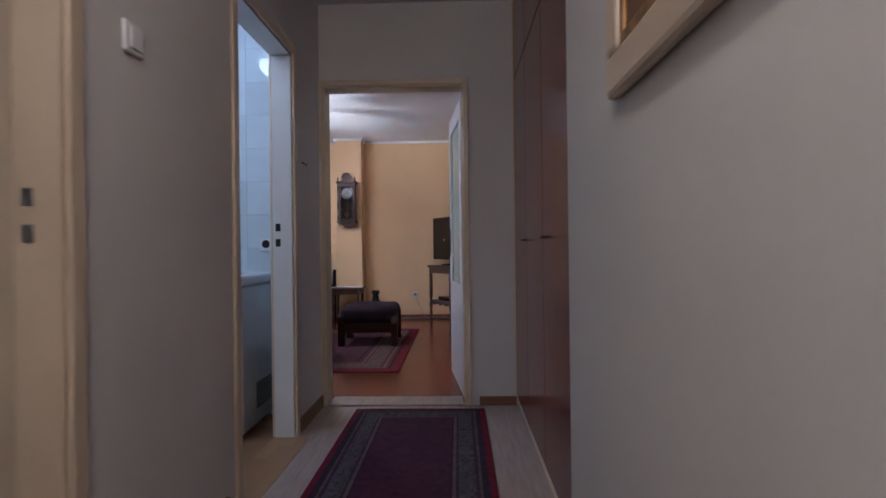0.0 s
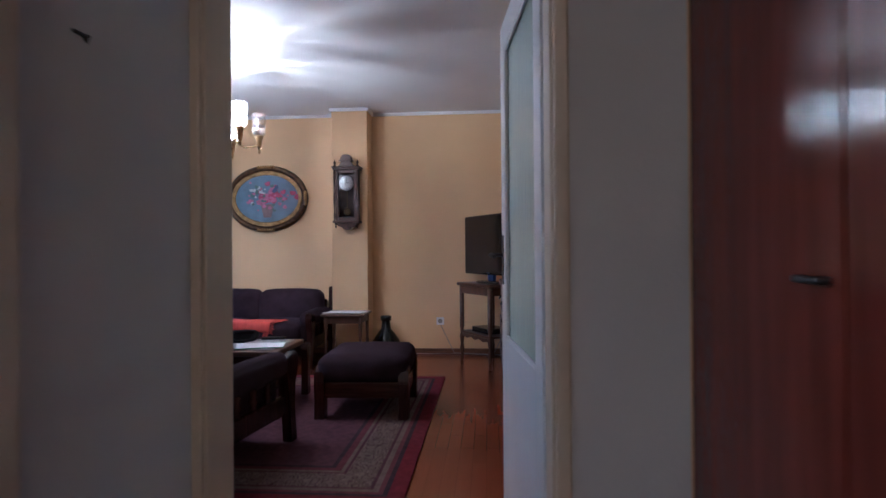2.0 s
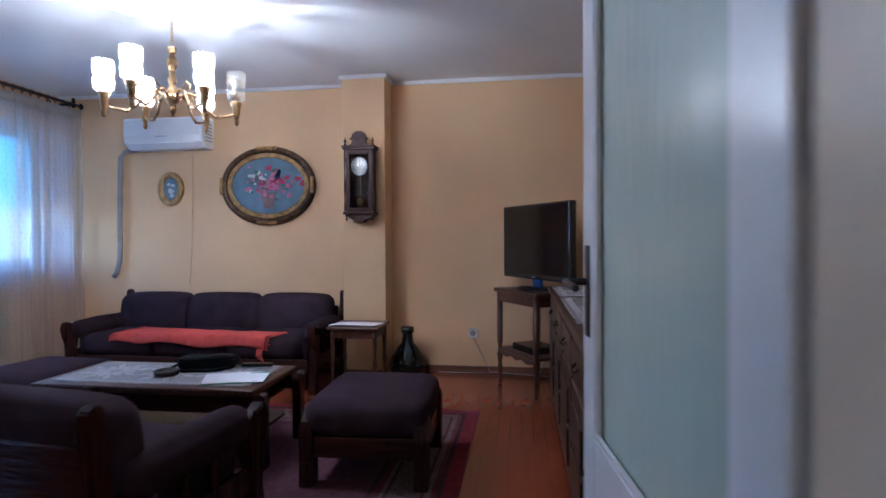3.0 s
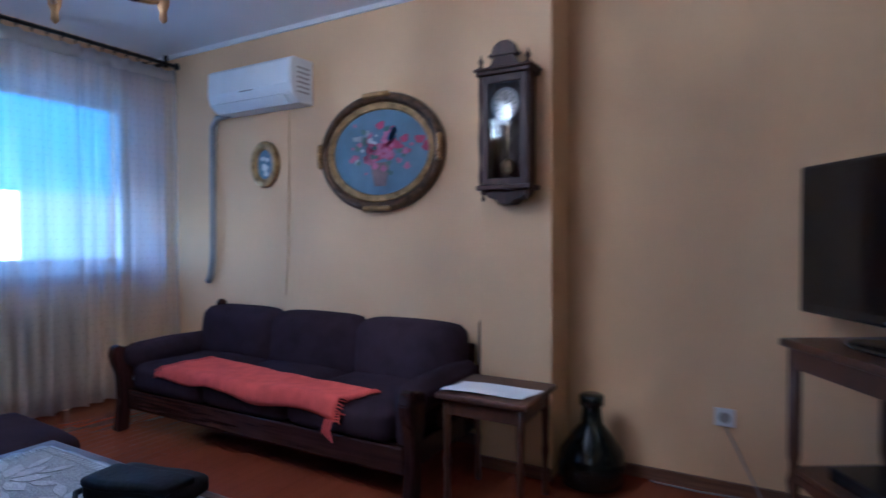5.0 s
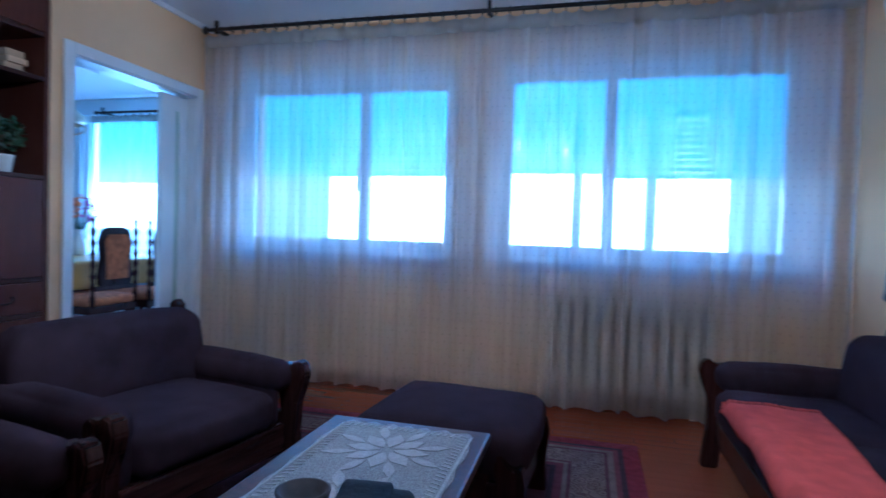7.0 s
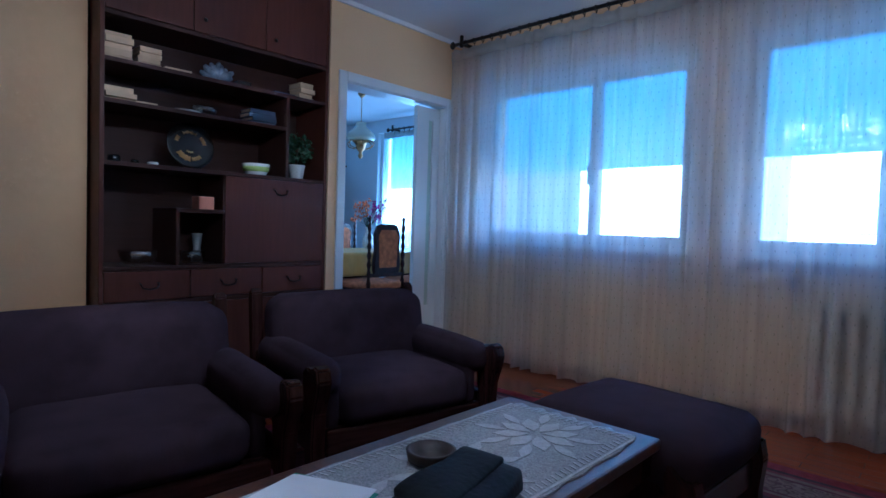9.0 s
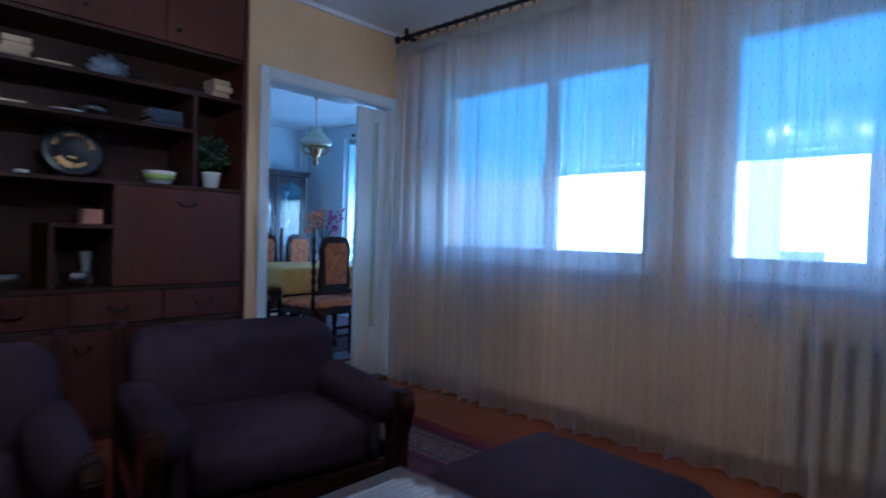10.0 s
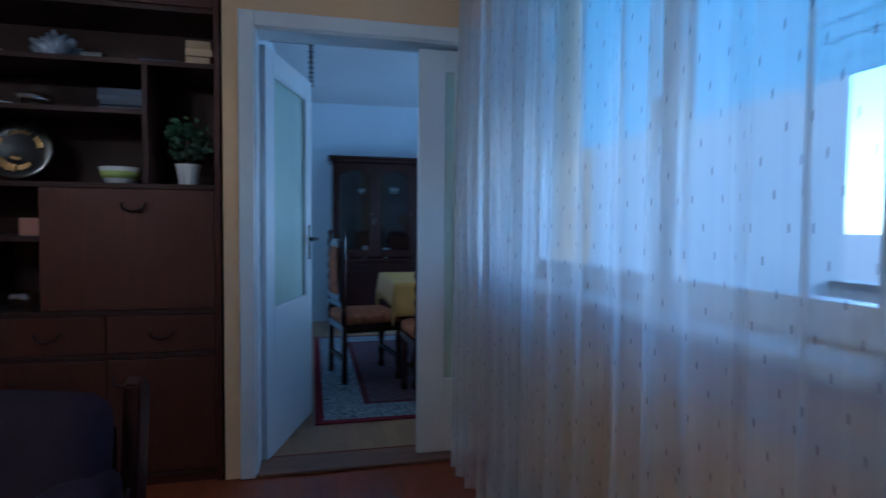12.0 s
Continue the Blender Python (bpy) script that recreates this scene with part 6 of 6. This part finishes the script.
# ---- dining room ----
cab = thing("display_cabinet", "dark wooden display cabinet with arched glass doors", "cabinet", (-5.09, 0.0, 0))
W2, CD = 1.13, 0.42
part("lower_body", bx(-W2, W2, -CD, 0.0, 0.06, 0.72, 0.006), DARKX, cab)
part("waist_board", bx(-W2 - 0.02, W2 + 0.02, -CD, 0.03, 0.72, 0.76, 0.008), DARKX, cab)
part("upper_side", bx(-W2, -W2 + 0.03, -CD, -0.04, 0.76, 1.82), DARK, cab)
part("upper_side", bx(W2 - 0.03, W2, -CD, -0.04, 0.76, 1.82), DARK, cab)
part("back_panel", bx(-W2 + 0.03, W2 - 0.03, -CD, -CD + 0.02, 0.76, 1.82), DARK, cab)
part("cornice", many((-W2 - 0.03, W2 + 0.03, -CD, 0.0, 1.82, 1.86), (-W2 - 0.05, W2 + 0.05, -CD, 0.02, 1.86, 1.885), bev=0.006), DARKX, cab)
part("plinth", bx(-W2 + 0.02, W2 - 0.02, -CD + 0.02, -0.02, 0, 0.06), DARKX, cab)
for z in (1.12, 1.48):
    part("shelf", bx(-W2 + 0.03, W2 - 0.03, -CD + 0.02, -0.07, z, z + 0.008), PANE, cab, "glass shelf")
n = 5
dw = (2 * W2 - 0.04) / n
for k in range(n):
    x0 = -W2 + 0.02 + k * dw
    d = part("door", many((x0 + 0.003, x0 + 0.06, -0.06, -0.035, 0.77, 1.81), (x0 + dw - 0.06, x0 + dw - 0.003, -0.06, -0.035, 0.77, 1.81), (x0 + 0.06, x0 + dw - 0.06, -0.06, -0.035, 0.77, 0.85), bev=0.003), DARK, cab)
    part("arched_rail", prism([(x0 + 0.06, 1.81), (x0 + dw - 0.06, 1.81), (x0 + dw - 0.06, 1.66), (x0 + dw * 0.72, 1.70), (x0 + dw * 0.5, 1.745), (x0 + dw * 0.28, 1.70), (x0 + 0.06, 1.66)], "xz", -0.06, -0.035), DARK, d)
    part("glass", bx(x0 + 0.06, x0 + dw - 0.06, -0.05, -0.046, 0.85, 1.76), DARKPANE, d)
    part("knob", lathe([(0.004, 0), (0.01, 0.008), (0.003, 0.016)], 8), BRASS, d).matrix_basis = pose(x0 + 0.035, -0.035, 1.25, -90)
    lo = part("lower_door", bx(x0 + 0.004, x0 + dw - 0.004, 0.0, 0.018, 0.09, 0.70, 0.006), DARK, cab)
    part("raised_panel", bx(x0 + 0.07, x0 + dw - 0.07, 0.018, 0.026, 0.16, 0.63, 0.006), DARK, lo)
random.seed(9)
for k in range(22):
    z = random.choice((0.761, 1.129, 1.489))
    x = -5.09 + random.uniform(-W2 + 0.1, W2 - 0.1)
    r, h = random.uniform(0.025, 0.045), random.uniform(0.05, 0.14)
    single("glassware", lathe([(r * 0.7, 0), (r * 0.6, h * 0.1), (r * 0.25, h * 0.35), (r, h * 0.6), (r, h), (r * 0.9, h), (0.003, h * 0.5)], 14), CHINA if k % 3 else CLEAR, "glass and china pieces inside the cabinet", "glassware", (x, random.uniform(-0.3, -0.15), z), group="china in the cabinet", smooth=True)

dt = thing("dining_table", "dark wooden dining table with turned legs", "table", (-5.15, 2.15, 0))
part("tabletop", bx(-0.85, 0.85, -0.42, 0.42, 0.715, 0.745, 0.008), DARKX, dt)
part("apron", many((-0.75, 0.75, -0.4, -0.37, 0.62, 0.715), (-0.75, 0.75, 0.37, 0.4, 0.62, 0.715), (-0.75, -0.72, -0.37, 0.37, 0.62, 0.715), (0.72, 0.75, -0.37, 0.37, 0.62, 0.715)), DARKX, dt)
for sx in (-1, 1):
    for sy in (-1, 1):
        part("leg", lathe([(0.03, 0), (0.045, 0.03), (0.03, 0.08), (0.05, 0.2), (0.03, 0.3), (0.055, 0.42), (0.035, 0.52), (0.045, 0.6), (0.045, 0.72)], 14, (sx * 0.70, sy * 0.35, 0)), DARK, dt, smooth=True)


def cloth_at(u, v):
    x, y = (u - 0.5) * 2.05, (v - 0.5) * 1.3
    ox, oy = max(0, abs(x) - 0.86), max(0, abs(y) - 0.43)
    px, py = math.copysign(min(abs(x), 0.86), x), math.copysign(min(abs(y), 0.43), y)
    drop = max(ox, oy) + 0.4 * min(ox, oy)
    rip = 0.025 * math.sin(18 * (x if oy > ox else y)) * min(1, drop * 6)
    px += math.copysign(0.012 + abs(rip), x) if ox > 0 else 0
    py += math.copysign(0.012 + abs(rip), y) if oy > 0 else 0
    return (px, py, 0.751 - drop)


tc = thing("tablecloth", "yellow satin tablecloth with hanging pleated corners", "tablecloth", (-5.15, 2.15, 0))
part("cloth", sheet(64, 48, cloth_at, 0.003), CLOTHY, tc, smooth=True)


def dining_chair(at, rz):
    c = thing("dining_chair", "dark carved dining chair with orange tapestry back", "chair", at, rz, "chairs round the dining table")
    part("seat", cush(-0.23, 0.23, -0.22, 0.22, 0.42, 0.50, 0.03, 0.012, 6), TAPEST, c, "orange tapestry seat", True)
    part("seat_frame", bx(-0.235, 0.235, -0.225, 0.225, 0.37, 0.43, 0.008), DARK, c)
    for sx in (-1, 1):
        part("front_leg", lathe([(0.018, 0), (0.026, 0.03), (0.016, 0.07), (0.026, 0.14), (0.016, 0.2), (0.026, 0.27), (0.02, 0.37)], 10, (sx * 0.205, -0.195, 0)), DARK, c, smooth=True)
        part("back_leg", bx(sx * 0.205 - 0.018, sx * 0.205 + 0.018, 0.19, 0.226, 0, 0.42, 0.004), DARK, c)
        post = lathe([(0.018, 0.42), (0.02, 0.5)] + [(0.022 if k % 2 else 0.012, 0.53 + 0.042 * k) for k in range(13)] + [(0.018, 1.08), (0.004, 1.10)], 10, (sx * 0.215, 0.215, 0))
        part("back_post", post, DARK, c, "turned dark back post", True)
    part("backrest", prism([(-0.16, 0.58), (0.16, 0.58), (0.17, 0.66), (0.15, 0.80), (0.165, 0.92), (0.13, 1.01), (0.07, 1.03), (-0.07, 1.03), (-0.13, 1.01), (-0.165, 0.92), (-0.15, 0.80), (-0.17, 0.66)], "xz", 0.195, 0.235, 0.008), DARK, c)
    for y in (0.188, 0.236):
        part("tapestry_panel", prism([(-0.11, 0.63), (0.11, 0.63), (0.115, 0.80), (0.125, 0.92), (0.09, 0.975), (-0.09, 0.975), (-0.125, 0.92), (-0.115, 0.80)], "xz", y, y + 0.008, 0.003), TAPEST, c, "orange tapestry back panel")
    part("cross_rail", many((-0.20, 0.20, 0.20, 0.23, 0.545, 0.58), bev=0.004), DARK, c)
    for y in (-0.19, 0.205):
        part("stretcher", bx(-0.2, 0.2, y - 0.012, y + 0.012, 0.16, 0.19, 0.004), DARK, c)
    return c


first = dining_chair((-4.575, 2.67, 0), 3)
for at, rz in (((-5.09, 2.70, 0), 4), ((-4.86, 1.42, 0), 176), ((-5.34, 1.40, 0), 182), ((-4.13, 2.05, 0), -79)):
    copy_thing(first, pose(*at, 0, 0, rz))
vf = thing("flower_vase", "vase of orange and magenta artificial flowers on the table", "flowers", (-5.20, 1.86, 0.752))
part("vase", lathe([(0.04, 0), (0.06, 0.02), (0.065, 0.10), (0.03, 0.19), (0.045, 0.24), (0.04, 0.24), (0.003, 0.05)], 20), CHINA, vf, smooth=True)
random.seed(3)
for name_, m_, cx in (("orange_flowers", ORANGE, 0.09), ("magenta_flowers", MAGENTA, -0.11)):
    bm, stems = bmesh.new(), bmesh.new()
    for k in range(9):
        a, b = random.gauss(cx, 0.07), random.gauss(0, 0.06)
        top = Vector((a, b, 0.40 + random.uniform(-0.07, 0.12)))
        tube([(0, 0, 0.2), top * 0.55 + Vector((0, 0, 0.12)), top], 0.003, 5, stems)
        for q in range(14):
            v = top + Vector((random.gauss(0, 0.02), random.gauss(0, 0.02), random.gauss(0, 0.03)))
            e = Euler((random.uniform(0, 6), random.uniform(0, 6), 0)).to_matrix()
            bm.faces.new([bm.verts.new(v + e @ Vector(p)) for p in ((0, -0.016, 0), (0.012, 0, 0.004), (0, 0.016, 0), (-0.012, 0, 0.004))])
    tagged(part(name_, bm, m_, vf), kind="stuff")
    tagged(part("stems", stems, LEAFM, vf), kind="stuff")
pend = thing("pendant_lamp", "opal glass pendant lamp with brass scrolls", "lamp", (-5.15, 1.75, 0))
part("canopy", lathe([(0.008, 2.44), (0.04, 2.47), (0.05, H)], 16), BRASS, pend, smooth=True)
part("chain", tube([(0, 0, 2.45), (0, 0, 2.16)], 0.005, 6), BRASS, pend)
part("shade", lathe([(0.06, 2.16), (0.055, 2.13), (0.075, 2.10), (0.15, 2.04), (0.165, 1.99), (0.14, 1.96), (0.13, 1.96), (0.155, 1.99), (0.14, 2.035), (0.06, 2.10)], 28), mat("cream_opal_glass", (0.62, 0.60, 0.48), 0.2, var=0.05), pend, "cream opal glass shade", True)
part("fount", lathe([(0.01, 1.76), (0.03, 1.79), (0.016, 1.83), (0.05, 1.87), (0.06, 1.92), (0.10, 1.955), (0.004, 1.96)], 16), BRASS, pend, smooth=True)
for k in range(6):
    a = radians(60 * k)
    part("scroll", tube([(0.12 * math.cos(a), 0.12 * math.sin(a), 1.965), (0.16 * math.cos(a), 0.16 * math.sin(a), 1.93), (0.14 * math.cos(a), 0.14 * math.sin(a), 1.89), (0.07 * math.cos(a), 0.07 * math.sin(a), 1.87)], 0.006, 6), BRASS, pend, smooth=True)
for x in (DXW + 0.10, DXW + 0.18):
    single("heating_pipe", tube([(x, -0.30, 0), (x, -0.30, H)], 0.015, 10), PVC, "white heating pipe from floor to ceiling", "pipe", smooth=True, group="heating pipes")

# ---- bathroom tiles ----
for j in range(13):
    for i in range(10):
        z, x = 0.10 + 0.1995 * j, -1.115 - 0.149 * i
        if z < H - 0.1 and x > -2.44:
            t_ = new("tile", tile_me)
            t_.parent = bath
            t_.matrix_basis = pose(x, 3.19, z, random.uniform(-0.25, 0.25), 0, random.uniform(-0.25, 0.25))
